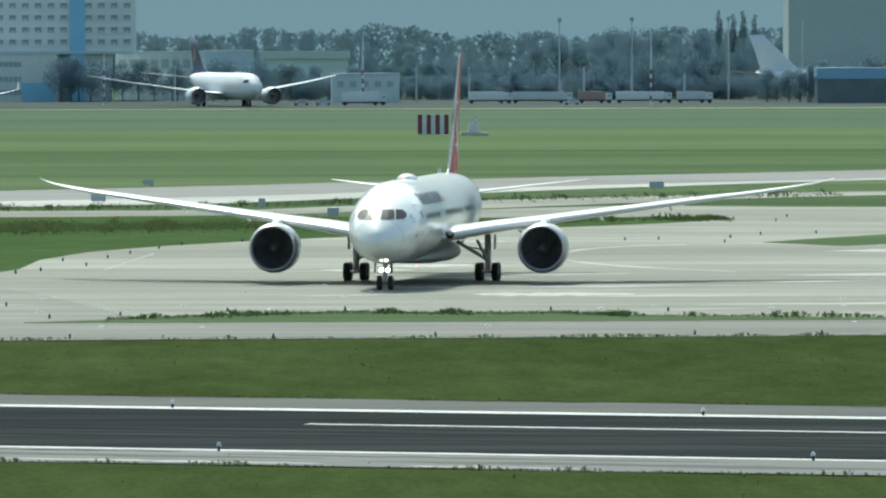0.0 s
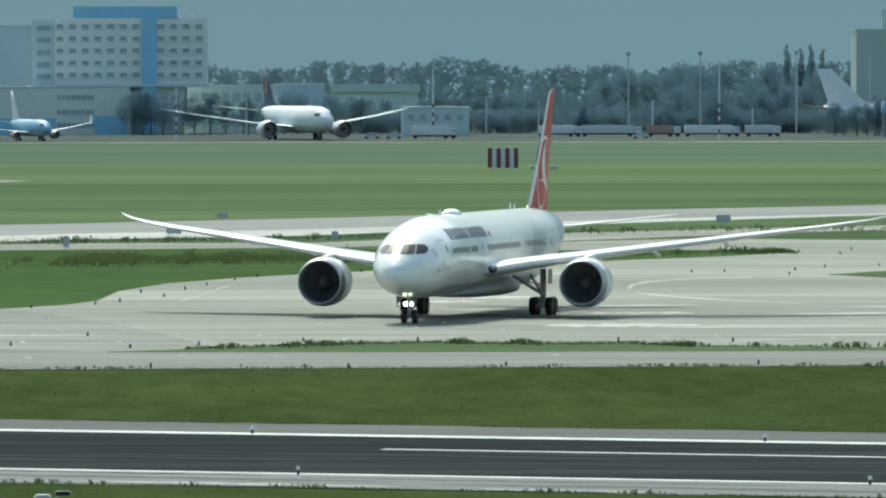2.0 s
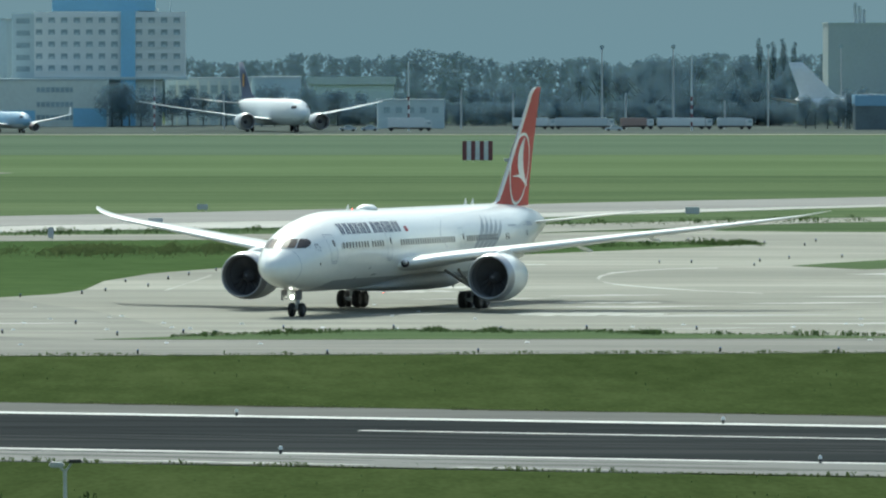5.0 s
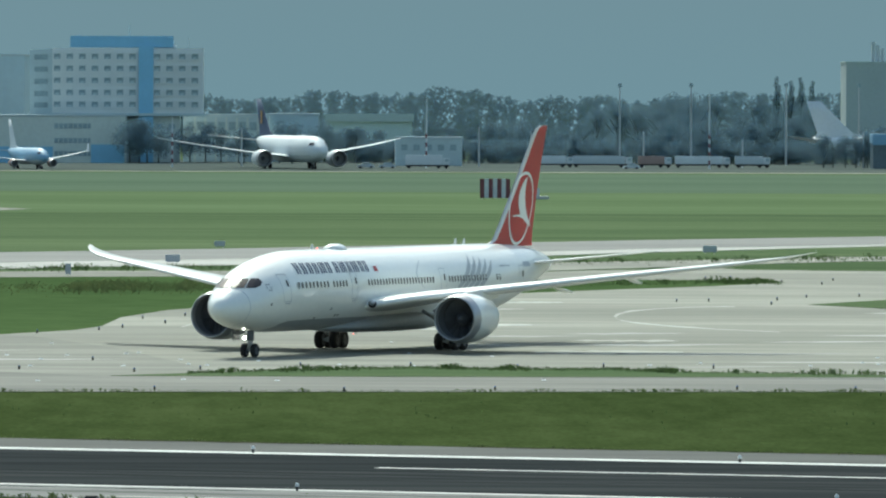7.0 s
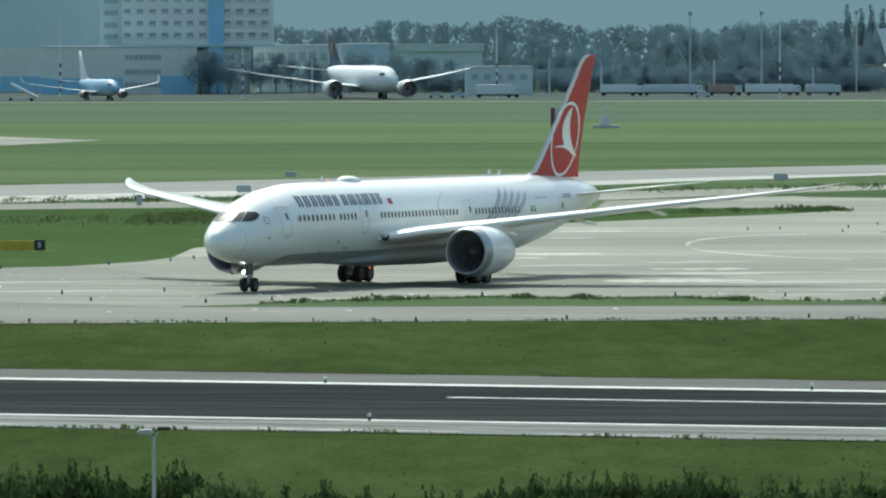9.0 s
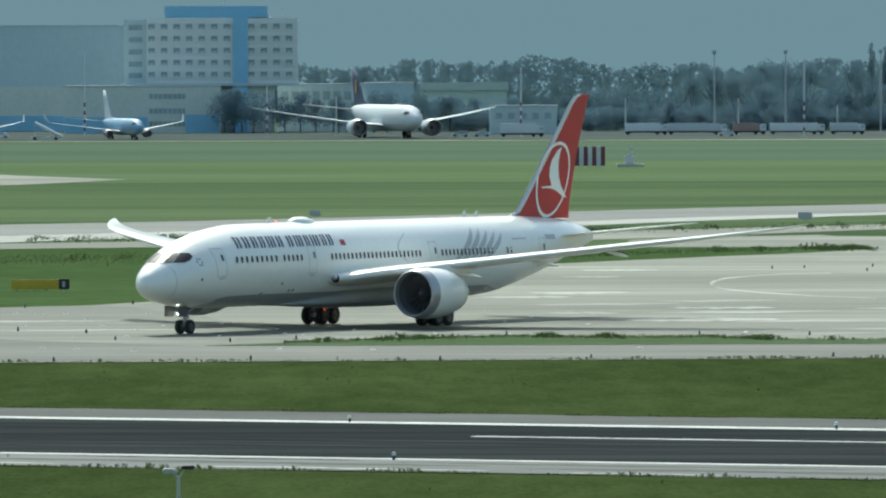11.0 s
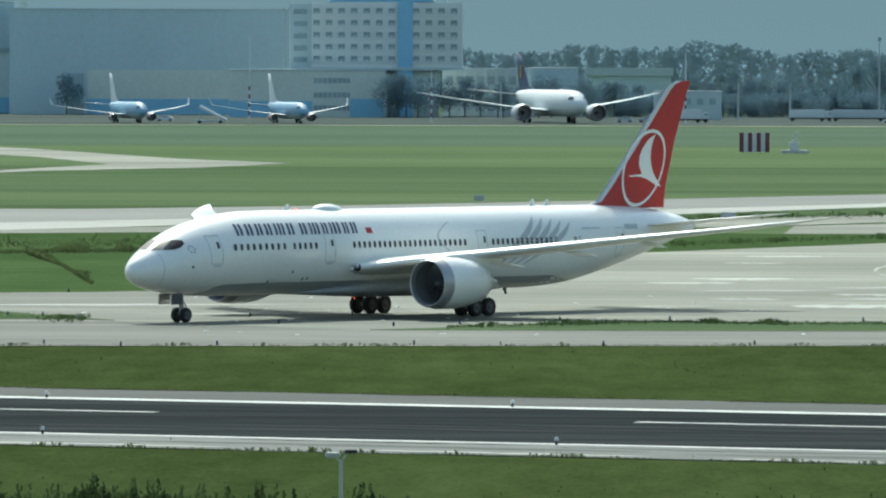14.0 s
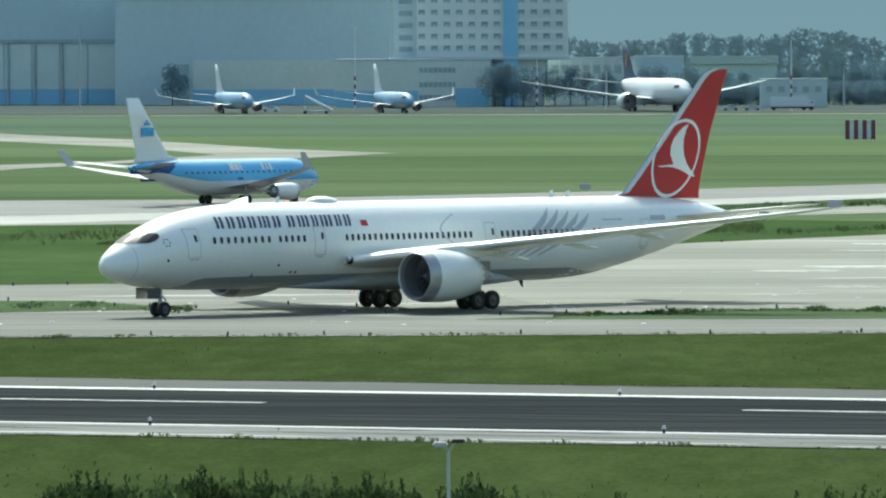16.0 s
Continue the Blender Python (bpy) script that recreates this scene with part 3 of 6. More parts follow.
def decal(name, table, outline, side, mat, parent, label="", off=0.012, rows=4):
    """A painted shape on the fuselage: outline rows of (z, s0, s1), bottom to top."""
    verts, faces = [], []
    fine = []
    for (z0, a0, b0), (z1, a1, b1) in zip(outline, outline[1:]):
        for k in range(rows):
            u = k / rows
            fine.append((z0 + (z1 - z0) * u, a0 + (a1 - a0) * u, b0 + (b1 - b0) * u))
    fine.append(outline[-1])
    for z, a, b in fine:
        verts += [side_point(table, a, z, side, off), side_point(table, (a + b) / 2, z, side, off), side_point(table, b, z, side, off)]
    for i in range(len(fine) - 1):
        for k in range(2):
            q = (3 * i + k, 3 * i + k + 1, 3 * i + k + 4, 3 * i + k + 3)
            faces.append(q if side < 0 else q[::-1])
    return link(name, verts, faces, mat, parent, smooth=True, label=label)


def fuselage(table, mat, parent, seg=40, step=1.0, label=""):
    ss, s, end = [], 0.0, table[-1][0]
    while s < end:
        ss.append(s)
        s += 0.12 if s < 0.6 else 0.3 if s < 3 else min(0.6, step) if s < 9 else step
    ss.append(end)
    rings = [[body_point(table, s, -2 * math.pi * k / seg) for k in range(seg)] for s in ss]
    v, f = loft(rings)
    return link("fuselage", v, f, mat, parent, smooth=True, label=label)


def revolve(profile, seg=36, closed=False):
    """Skin of profile (aft, radius) turned about the x axis."""
    rings = [[(-a, r * math.cos(2 * math.pi * k / seg), r * math.sin(2 * math.pi * k / seg)) for k in range(seg)] for a, r in profile]
    return loft(rings, closed)


def engine(parent, s, y, z, r, length, cowl_mat, chevrons=True, blades=18):
    """Turbofan nacelle: cowl with its duct, lip, fan with spinner, core nozzle and plug."""
    at = Vector((-s, y, z))

    def put(name, profile, mat, up, label="", closed=False, seg=36):
        v, f = revolve(profile, seg, closed)
        bm = bmesh.new()
        vs = [bm.verts.new(Vector(p) + (at if up is cowl_parent else Vector())) for p in v]
        for q in f:
            bm.faces.new([vs[i] for i in q])
        return part(name, bm, mat, up, label, smooth=True)

    cowl_parent = parent
    L = length
    cowl = put("nacelle", [(0.10 * L, 0.955 * r), (0.17 * L, 0.985 * r), (0.3 * L, r), (0.5 * L, 0.995 * r), (0.72 * L, 0.93 * r), (0.9 * L, 0.82 * r), (L, 0.745 * r),
                           (L, 0.73 * r), (0.8 * L, 0.74 * r), (0.6 * L, 0.76 * r)], cowl_mat, parent, "light grey engine cowling")
    def child(name, profile, mat, label="", closed=False):
        v, f = revolve(profile, 36, closed)
        ob = link(name, [Vector(p) + at for p in v], f, mat, cowl, smooth=True, label=label)
        return ob
    child("inlet_lip", [(0.17 * L, 0.986 * r), (0.10 * L, 0.957 * r), (0.03 * L, 0.915 * r), (0.006 * L, 0.885 * r), (0.0, 0.865 * r), (0.008 * L, 0.84 * r), (0.04 * L, 0.815 * r), (0.09 * L, 0.80 * r)],
          M_LIP, "dull metal inlet lip")
    child("inlet_duct", [(0.09 * L, 0.80 * r), (0.16 * L, 0.80 * r), (0.30 * L, 0.82 * r), (0.36 * L, 0.82 * r), (0.38 * L, 0.1 * r)], M_DUCT, "dark inlet duct")
    child("core_nozzle", [(0.75 * L, 0.58 * r), (0.95 * L, 0.55 * r), (1.12 * L, 0.44 * r), (1.2 * L, 0.40 * r), (1.2 * L, 0.36 * r), (1.0 * L, 0.36 * r)], M_STRUT, "dark metal core nozzle")
    child("exhaust_plug", [(1.0 * L, 0.3 * r), (1.2 * L, 0.25 * r), (1.38 * L, 0.1 * r), (1.45 * L, 0.02 * r)], M_LIP, "", True)
    if chevrons:
        n = 18
        verts, faces = [], []
        for k in range(n):
            a0, a1 = 2 * math.pi * k / n, 2 * math.pi * (k + 1) / n
            am = (a0 + a1) / 2
            b = len(verts)
            for a, aft, rr in ((a0, L - 0.01, 0.745 * r), (a1, L - 0.01, 0.745 * r), (am, L * 1.05, 0.70 * r)):
                verts.append(at + Vector((-aft, rr * math.cos(a), rr * math.sin(a))))
                verts.append(at + Vector((-aft, (rr - 0.03) * math.cos(a), (rr - 0.03) * math.sin(a))))
            faces += [(b, b + 2, b + 4), (b + 1, b + 5, b + 3), (b, b + 4, b + 5, b + 1), (b + 2, b + 3, b + 5, b + 4)]
        link("chevron_edge", verts, faces, cowl_mat, cowl, label="scalloped nozzle edge")
    # fan, turning about the engine's axis
    R = 0.79 * r
    v, f = revolve([(-0.42 * r, 0.01), (-0.3 * r, 0.11 * r), (-0.15 * r, 0.2 * r), (0.0, 0.26 * r), (0.1 * r, 0.29 * r)], 24, True)
    fan = link("fan", v, f, M_FAN, parent, smooth=True, label="dark fan with rounded spinner")
    if not blades:
        v, f = revolve([(0.02, 0.2 * r), (0.05, 0.5 * r), (0.06, 0.8 * r)], 24, False)
        link("fan_disc", v, f, M_FAN, fan, smooth=True)
    blade = None
    for k in range(blades):
        if blade is None:
            pts = []
            for j in range(5):
                rr = R * (0.28 + 0.72 * j / 4)
                tw = radians(28 + 32 * j / 4)
                sweep = 0.10 * math.sin(j / 4 * 3.0)
                w = 0.17 * r * (0.8 + 0.5 * j / 4)
                for e in (-1, 1):
                    a = sweep + e * w * math.sin(tw) * 0.6 / rr
                    pts.append((e * w * math.cos(tw) * 0.6, rr * math.cos(a), rr * math.sin(a)))
            b = link("blade", pts, [(2 * j, 2 * j + 1, 2 * j + 3, 2 * j + 2) for j in range(4)], M_FAN, fan, smooth=True)
            blade = b.data
        else:
            b = new("blade", blade)
            b.parent = fan
        b.rotation_euler = (2 * math.pi * k / blades, 0, 0)
    fan.location = at + Vector((-0.30 * L, 0, 0))
    # comma-shaped white mark on the spinner
    pts, fc = [], []
    for k in range(7):
        a = k * 0.3
        x, rr = -0.36 * r + k * 0.035 * r, 0.075 * r + k * 0.022 * r
        pts += [(x - 0.02, rr * math.cos(a), rr * math.sin(a)), (x - 0.03, rr * math.cos(a + 0.35), rr * math.sin(a + 0.35))]
        if k:
            fc.append((2 * k - 2, 2 * k - 1, 2 * k + 1, 2 * k))
    link("spinner_mark", pts, fc, M_FARWHITE, fan)
    return cowl, fan


def wheel(parent, x, y, z, r, w):
    """A tyre with its rim, free to turn about its own y axis."""
    bm = bmesh.new()
    prof = [(-w / 2, 0.62 * r), (-w / 2 * 0.98, 0.86 * r), (-w / 2 * 0.8, 0.96 * r), (-w / 4, r), (w / 4, r), (w / 2 * 0.8, 0.96 * r), (w / 2 * 0.98, 0.86 * r), (w / 2, 0.62 * r)]
    n = 28
    rings = [[bm.verts.new((rr * math.cos(2 * math.pi * k / n), yy, rr * math.sin(2 * math.pi * k / n))) for k in range(n)] for yy, rr in prof]
    for a, b in zip(rings, rings[1:]):
        for k in range(n):
            bm.faces.new((a[k], a[(k + 1) % n], b[(k + 1) % n], b[k]))
    ob = part("wheel", bm, M_TYRE, parent, "black aircraft tyre", smooth=True)
    ob.location = (x, y, z)
    bm = bmesh.new()
    for e in (-1, 1):
        prof = [(e * w * 0.48, 0.62 * r), (e * w * 0.36, 0.56 * r), (e * w * 0.30, 0.30 * r), (e * w * 0.5, 0.2 * r), (e * w * 0.52, 0.01)]
        rings = [[bm.verts.new((rr * math.cos(2 * math.pi * k / n), yy, rr * math.sin(2 * math.pi * k / n))) for k in range(n)] for yy, rr in prof]
        for a, b in zip(rings, rings[1:]):
            for k in range(n):
                bm.faces.new((a[k], a[(k + 1) % n], b[(k + 1) % n], b[k]))
    part("rim", bm, M_RIM, ob, "dull grey wheel rim", smooth=True)
    return ob


JET_SIZE = 0.98
SPIN = []  # wheels and fans that turn: object, base matrix, axis, radius or rate


def big_jet(m):
    """Twin-engined wide-body airliner in white with a red fin."""
    jet = empty("airliner", m)
    tagged(jet, "white twin-engined wide-body airliner with red fin taxiing", "aircraft")
    T = [(0.0, 3.62, 3.56, 0.02), (0.25, 4.10, 3.06, 0.58), (0.8, 4.54, 2.70, 1.13), (1.6, 5.05, 2.42, 1.62), (2.6, 5.58, 2.20, 2.02), (3.8, 6.13, 2.02, 2.35),
         (5.2, 6.66, 1.89, 2.60), (7.0, 7.11, 1.81, 2.77), (9.0, 7.43, 1.78, 2.84), (11.5, 7.66, 1.77, 2.885), (15, 7.70, 1.77, 2.885), (42, 7.70, 1.77, 2.885),
         (46, 7.70, 1.98, 2.86), (50, 7.68, 2.62, 2.68), (54, 7.56, 3.50, 2.25), (57, 7.36, 4.25, 1.75), (60, 6.95, 5.00, 1.1), (62, 6.45, 5.50, 0.5), (62.8, 6.12, 5.82, 0.12)]
    body = fuselage(T, M_WHITE, jet, label="glossy white fuselage")
    # wing-to-body fairing under the belly
    rings = []
    for s, hw, z0, z1 in ((16.5, 0.6, 1.74, 1.95), (18, 1.2, 1.68, 2.1), (20.5, 1.95, 1.56, 2.4), (24, 2.7, 1.43, 2.85), (30, 2.85, 1.38, 3.0), (34, 2.65, 1.42, 2.9), (37, 2.0, 1.6, 2.5), (40, 0.6, 1.75, 2.0)):
        zc, hh = (z0 + z1) / 2, (z1 - z0) / 2
        rings.append([(-s, hw * math.copysign(abs(math.sin(a)) ** 0.7, math.sin(a)), zc + hh * math.copysign(abs(math.cos(a)) ** 0.7, math.cos(a))) for a in [-2 * math.pi * k / 32 for k in range(32)]])
    v, f = loft(rings)
    link("belly_fairing", v, f, M_BELLY, jet, smooth=True, label="grey belly fairing, darkened for shade")
    # grey underside, its paint darkened to include the shade below
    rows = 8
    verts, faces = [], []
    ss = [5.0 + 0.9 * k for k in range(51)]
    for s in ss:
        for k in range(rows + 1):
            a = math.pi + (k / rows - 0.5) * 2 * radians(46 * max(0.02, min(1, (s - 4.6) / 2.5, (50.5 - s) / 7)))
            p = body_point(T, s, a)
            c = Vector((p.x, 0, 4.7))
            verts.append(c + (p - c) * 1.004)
    for i in range(len(ss) - 1):
        for k in range(rows):
            a = i * (rows + 1) + k
            faces.append((a, a + rows + 1, a + rows + 2, a + 1))
    link("belly_paint", verts, faces, M_BELLY, body, smooth=True, label="grey painted underside, darkened for shade")
    # passenger windows
    rows_of = [(8.0 + 0.64 * k) for k in range(9)] + [(14.2 + 0.58 * k) for k in range(5)] + [(20.65 + 0.555 * k) for k in range(23)] + [(36.0 + 0.55 * k) for k in range(14)] + [45.4, 45.95]
    me = None
    for side in (-1, 1):
        me = None
        for s in rows_of:
            if me is None:
                z0 = 5.22
                pts = []
                for k in range(12):
                    a = 2 * math.pi * k / 12
                    ds = 0.135 * math.copysign(abs(math.cos(a)) ** 0.6, math.cos(a))
                    dz = 0.235 * math.copysign(abs(math.sin(a)) ** 0.6, math.sin(a))
                    p = side_point(T, 25, z0 + dz, side, 0.015)
                    pts.append((-ds, p.y, p.z))
                o = link("cabin_window", pts, [tuple(range(12))], M_DARK, body)
                me = o.data
            else:
                o = new("cabin_window", me)
                o.parent = body
            top, bot, hw = lerp_table(T, s)
            o.location = (-s, side * (hw - 2.885), 0)
        # doors: dark outline and a small pane
        for s, w in ((5.6, 1.15), (17.5, 1.07), (34.3, 1.07), (50.4, 1.0)):
            z0, z1 = 4.05, 6.05
            fr = 0.05
            for a, b, c, d in ((z0, z0 + fr, 0, w), (z1 - fr, z1, 0, w), (z0, z1, 0, fr), (z0, z1, w - fr, w)):
                decal("door_seam", T, [(a, s + c, s + d), (b, s + c, s + d)], side, M_SEAM, body, off=0.02)
            decal("door_window", T, [(5.15, s + w * 0.62, s + w * 0.62 + 0.22), (5.6, s + w * 0.62, s + w * 0.62 + 0.22)], side, M_DARK, body, off=0.02)
            decal("door_sill", T, [(z0 - 0.16, s + 0.2, s + w - 0.2), (z0 - 0.08, s + 0.2, s + w - 0.2)], side, M_SEAM, body, off=0.02)
        # airline title as plain bars
        s = 8.55
        for k, wd in enumerate((0.72, 0.72, 0.70, 0.72, 0.28, 0.68, 0.74, 0, 0.74, 0.26, 0.70, 0.62, 0.26, 0.74, 0.62, 0.66)):
            if wd == 0:
                s += 0.36
                continue
            strokes = ((0, 0.42), (0.56, 0.42)) if wd > 0.5 else ((0, 1.0),)
            for at, share in strokes:
                a = s + wd * at
                decal("title_bar", T, [(6.01, a, a + wd * share * 0.8), (6.80, a + 0.2, a + wd * share * 0.8 + 0.2)], side, M_NAVY, body, "dark blue title bar", 0.016)
            s += wd * 1.33 + 0.035
        # small red flag, emblem by the cockpit, registration bar
        decal("flag_patch", T, [(6.0, 22.3, 22.95), (6.4, 22.3, 22.95)], side, M_RED, body, "small red flag", 0.016)
        for k in range(6):
            a = k * math.pi / 3
            ca, sa = 4.1 + 0.22 * math.cos(a), 5.12 + 0.24 * math.sin(a)
            decal("emblem_mark", T, [(sa - 0.05, ca - 0.05, ca + 0.05), (sa + 0.05, ca - 0.05, ca + 0.05)], side, M_NAVY, body, off=0.016)
        decal("type_bar", T, [(6.0, 46.4, 48.5), (6.09, 46.4, 48.5)], side, M_SEAM, body, off=0.016)
        decal("registration_bar", T, [(5.92, 51.6, 53.3), (6.28, 51.6, 53.3)], side, M_SEAM, body, off=0.016)
        # grey feather sweep behind the wing
        for k in range(5):
            b = 35.9 + 0.95 * k
            o = []
            for q in range(9):
                u = q / 8
                z = 3.6 + (3.4 - 0.12 * k) * u
                c = b + 5.6 * u + 0.5 * math.sin(math.pi * u)
                wd = 0.85 * min(1.0, 3.0 * (1.02 - u), 0.3 + 2.0 * u)
                o.append((z, c - wd / 2, c + wd / 2))
            decal("feather_stripe", T, o, side, M_FEATH, body, "pale grey feather stripe", 0.010, 2)
        o = []
        for q in range(9):
            u = q / 8
            z = 4.6 + 2.1 * u
            c = 31.2 - 1.5 * math.sin(math.pi * u) + 0.5 * u
            o.append((z, c - 0.10, c + 0.06))
        decal("feather_stripe", T, o, side, M_FEATH, body, "", 0.010, 2)
        # static ports, vents
        for s, z in ((3.9, 3.9), (14.2, 3.4), (15.6, 2.9), (16.1, 2.9), (12.0, 2.75)):
            decal("vent", T, [(z - 0.09, s, s + 0.16), (z + 0.09, s, s + 0.16)], side, M_BLACK, body, off=0.02)
    # nose cone seam
    seam = [body_point(T, 1.75, 2 * math.pi * k / 40) for k in range(40)] + [body_point(T, 1.79, 2 * math.pi * k / 40) for k in range(40)]
    ctr = Vector((-1.77, 0, 3.8))
    seam = [ctr + (p - ctr) * 1.006 for p in seam]
    link("radome_seam", seam, [(k, (k + 1) % 40, 40 + (k + 1) % 40, 40 + k) for k in range(40)], M_SEAM, body)
    # front windscreen, two panes meeting on the centre line
    for side in (-1, 1):
      for name_, rows_ in (("windscreen_pane", ((5.10, 0.05, 1.00), (5.30, 0.05, 0.99), (5.55, 0.05, 0.95), (5.76, 0.05, 0.87))), ("side_pane", ((5.10, 1.09, 1.62), (5.26, 1.08, 1.75), (5.52, 1.03, 1.70), (5.76, 0.95, 1.40)))):
        pts = []
        for z, y0, y1 in rows_:
            for y in (y0, (y0 + y1) / 2, y1):
                lo, hi = 0.2, 6.0
                for _ in range(30):
                    mid = (lo + hi) / 2
                    tp, bt, hw = lerp_table(T, mid)
                    zc, hh = (tp + bt) / 2, (tp - bt) / 2
                    inside = (y / hw) ** 2 + ((z - zc) / hh) ** 2 < 1
                    lo, hi = (lo, mid) if inside else (mid, hi)
                pts.append((-hi + 0.035, side * (y + 0.012), z + 0.022))
        fc = []
        for i in range(3):
            for k in range(2):
                a = 3 * i + k
                fc.append((a, a + 1, a + 4, a + 3) if side < 0 else (a, a + 3, a + 4, a + 1))
        link(name_, pts, fc, M_DARK, body, label="dark cockpit window pane")
    # satellite dome and blade aerials
    v, f = [], []
    rings = []
    for x, r in ((0, 0.05), (0.5, 0.32), (1.1, 0.42), (1.9, 0.42), (2.6, 0.3), (3.1, 0.05)):
        rings.append([(-19.4 - x, 1.7 * r * math.sin(a), 7.62 + r * 1.05 * math.cos(a)) for a in [-2 * math.pi * k / 20 for k in range(20)]])
    v, f = loft(rings)
    link("antenna_dome", v, f, M_WHITE, jet, smooth=True, label="white satellite antenna dome")
    for s, z, h in ((16.3, 7.68, 0.42), (43.5, 7.68, 0.5), (45.2, 7.68, 0.45)):
        bm = bmesh.new()
        vs = [bm.verts.new(p) for p in ((-s, -0.04, z), (-s - 0.5, -0.04, z), (-s - 0.55, 0, z + h), (-s - 0.3, 0, z + h), (-s, 0.04, z), (-s - 0.5, 0.04, z))]
        for q in ((0, 1, 2, 3), (4, 5, 2, 3), (0, 4, 3), (1, 5, 2)):
            bm.faces.new([vs[i] for i in q])
        part("blade_aerial", bm, M_WHITE, jet)
    for s in (24.5, 40.5):
        bm = bmesh.new()
        vs = [bm.verts.new(p) for p in ((-s, -0.04, 1.8), (-s - 0.4, -0.04, 1.8), (-s - 0.5, 0, 1.3), (-s - 0.32, 0, 1.3), (-s, 0.04, 1.8), (-s - 0.4, 0.04, 1.8))]
        for q in ((0, 1, 2, 3), (4, 5, 2, 3), (0, 4, 3), (1, 5, 2)):
            bm.faces.new([vs[i] for i in q])
        part("blade_aerial", bm, M_BLACK, jet)
    # beacons
    bm = bmesh.new()
    bmesh.ops.create_uvsphere(bm, u_segments=10, v_segments=6, radius=0.04, matrix=Matrix.Translation((-23.5, 0.4, 1.33)))
    part("beacon", bm, M_BEACON, jet, "glowing red belly beacon")
    bm = bmesh.new()
    bmesh.ops.create_uvsphere(bm, u_segments=10, v_segments=6, radius=0.05, matrix=Matrix.Translation((-17.6, 0, 7.74)))
    part("beacon", bm, M_BEACON, jet, "glowing red roof beacon")
    # wings
    W = [(1.5, 20.3, 14.3, 3.32, 0.17), (2.9, 20.5, 12.9, 3.50, 0.17), (3.75, 20.7, 12.3, 3.62, 0.175), (6.0, 22.2, 11.2, 4.0, 0.165), (9.8, 24.8, 8.9, 4.50, 0.165), (15, 28.3, 6.9, 5.18, 0.17), (20, 31.7, 5.3, 5.82, 0.175),
         (25, 35.1, 3.7, 6.44, 0.175), (27, 36.9, 3.0, 6.74, 0.16), (28.5, 39.0, 2.1, 7.00, 0.13), (29.5, 40.8, 1.2, 7.24, 0.09), (30.05, 42.2, 0.35, 7.42, 0.08)]
    for side in (-1, 1):
        wing = wing_mesh("wing", subsections(W, 2), side, M_WHITE, jet, label="long swept white wing with raked tip")
        # flap track fairings
        for y, s0, ln, z in ((7.2, 30.2, 4.2, 3.9), (13.2, 31.4, 3.9, 4.74), (18.2, 33.4, 3.4, 5.46)):
            rings = []
            for u, r in ((0, 0.02), (0.15, 0.09), (0.4, 0.15), (0.7, 0.14), (0.9, 0.08), (1, 0.02)):
                rings.append([(-s0 - u * ln, side * y + 0.7 * r * math.sin(a), z - 0.42 * u + r * math.cos(a)) for a in [-2 * math.pi * k / 12 for k in range(12)]])
            v, f = loft(rings)
            link("flap_fairing", v, f, M_WHITE, wing, smooth=True, label="pale flap track fairing")
        # landing light in the wing root
        bm = bmesh.new()
        bmesh.ops.create_uvsphere(bm, u_segments=10, v_segments=6, radius=1.0, matrix=Matrix.Translation((-20.62, side * 3.15, 3.62)) @ Matrix.Diagonal((0.2, 0.34, 0.3, 1)))
        root = part("root_lamp", bm, M_DARK, wing, "dark glazed wing root lamp", smooth=True)
        bm = bmesh.new()
        bmesh.ops.create_uvsphere(bm, u_segments=10, v_segments=6, radius=0.22, matrix=Matrix.Translation((-20.46, side * 3.2, 3.72)))
        part("reflector", bm, M_METAL, root, "bright lamp reflector", smooth=True)
        # control seam lines on the upper skin: spoilers and flap
        for (y0, u0), (y1, u1) in (((4, 0.74), (9.8, 0.74)), ((9.8, 0.72), (20, 0.72)), ((20, 0.74), (26.5, 0.74))):
            pts = []
            for k in range(9):
                y = y0 + (y1 - y0) * k / 8
                s, c, z, t = lerp_table([w for w in W], y)
                u = u0
                th = 5 * (0.2969 * math.sqrt(u) - 0.126 * u - 0.3516 * u**2 + 0.2843 * u**3 - 0.1036 * u**4) * 0.58 + 0.12 * u * (1 - u)
                pts += [(-(s + u * c), side * y, z + th * t * c + 0.03), (-(s + u * c) - 0.06, side * y, z + th * t * c + 0.025)]
            link("flap_seam", pts, [(2 * k, 2 * k + 1, 2 * k + 3, 2 * k + 2) for k in range(8)], M_SEAM, wing)
        # pylon
        rings = []
        for s, hw, z0, z1 in ((21.6, 0.06, 4.20, 4.36), (22.6, 0.24, 3.9, 4.55), (24.6, 0.30, 3.75, 4.66), (26.6, 0.24, 3.85, 4.4), (28.6, 0.08, 4.1, 4.3)):
            rings.append([(-s, side * 9.85 + hw * e, z) for e, z in ((-1, z0), (1, z0), (1, z1), (0, z1 + 0.1), (-1, z1))])
        v, f = loft(rings)
        link("pylon", v, f, M_WHITE, wing, smooth=False, label="white engine pylon")
        cowl, fan = engine(jet, 20.3, side * 9.85, 2.62, 1.84, 5.4, M_WHITE)
        cowl.name = "nacelle"
        SPIN.append((fan, Matrix.Translation(fan.location), "X", 460.0))
    # tail
    for side in (-1, 1):
        wing_mesh("tailplane", subsections([(0.8, 53.6, 6.2, 6.05, 0.09), (2.0, 54.6, 5.6, 6.15, 0.09), (6, 57.3, 3.8, 6.6, 0.08), (9.3, 59.4, 2.3, 6.95, 0.075), (9.95, 60.3, 1.3, 7.03, 0.07)], 2), side, M_WHITE, jet, label="white swept tailplane")
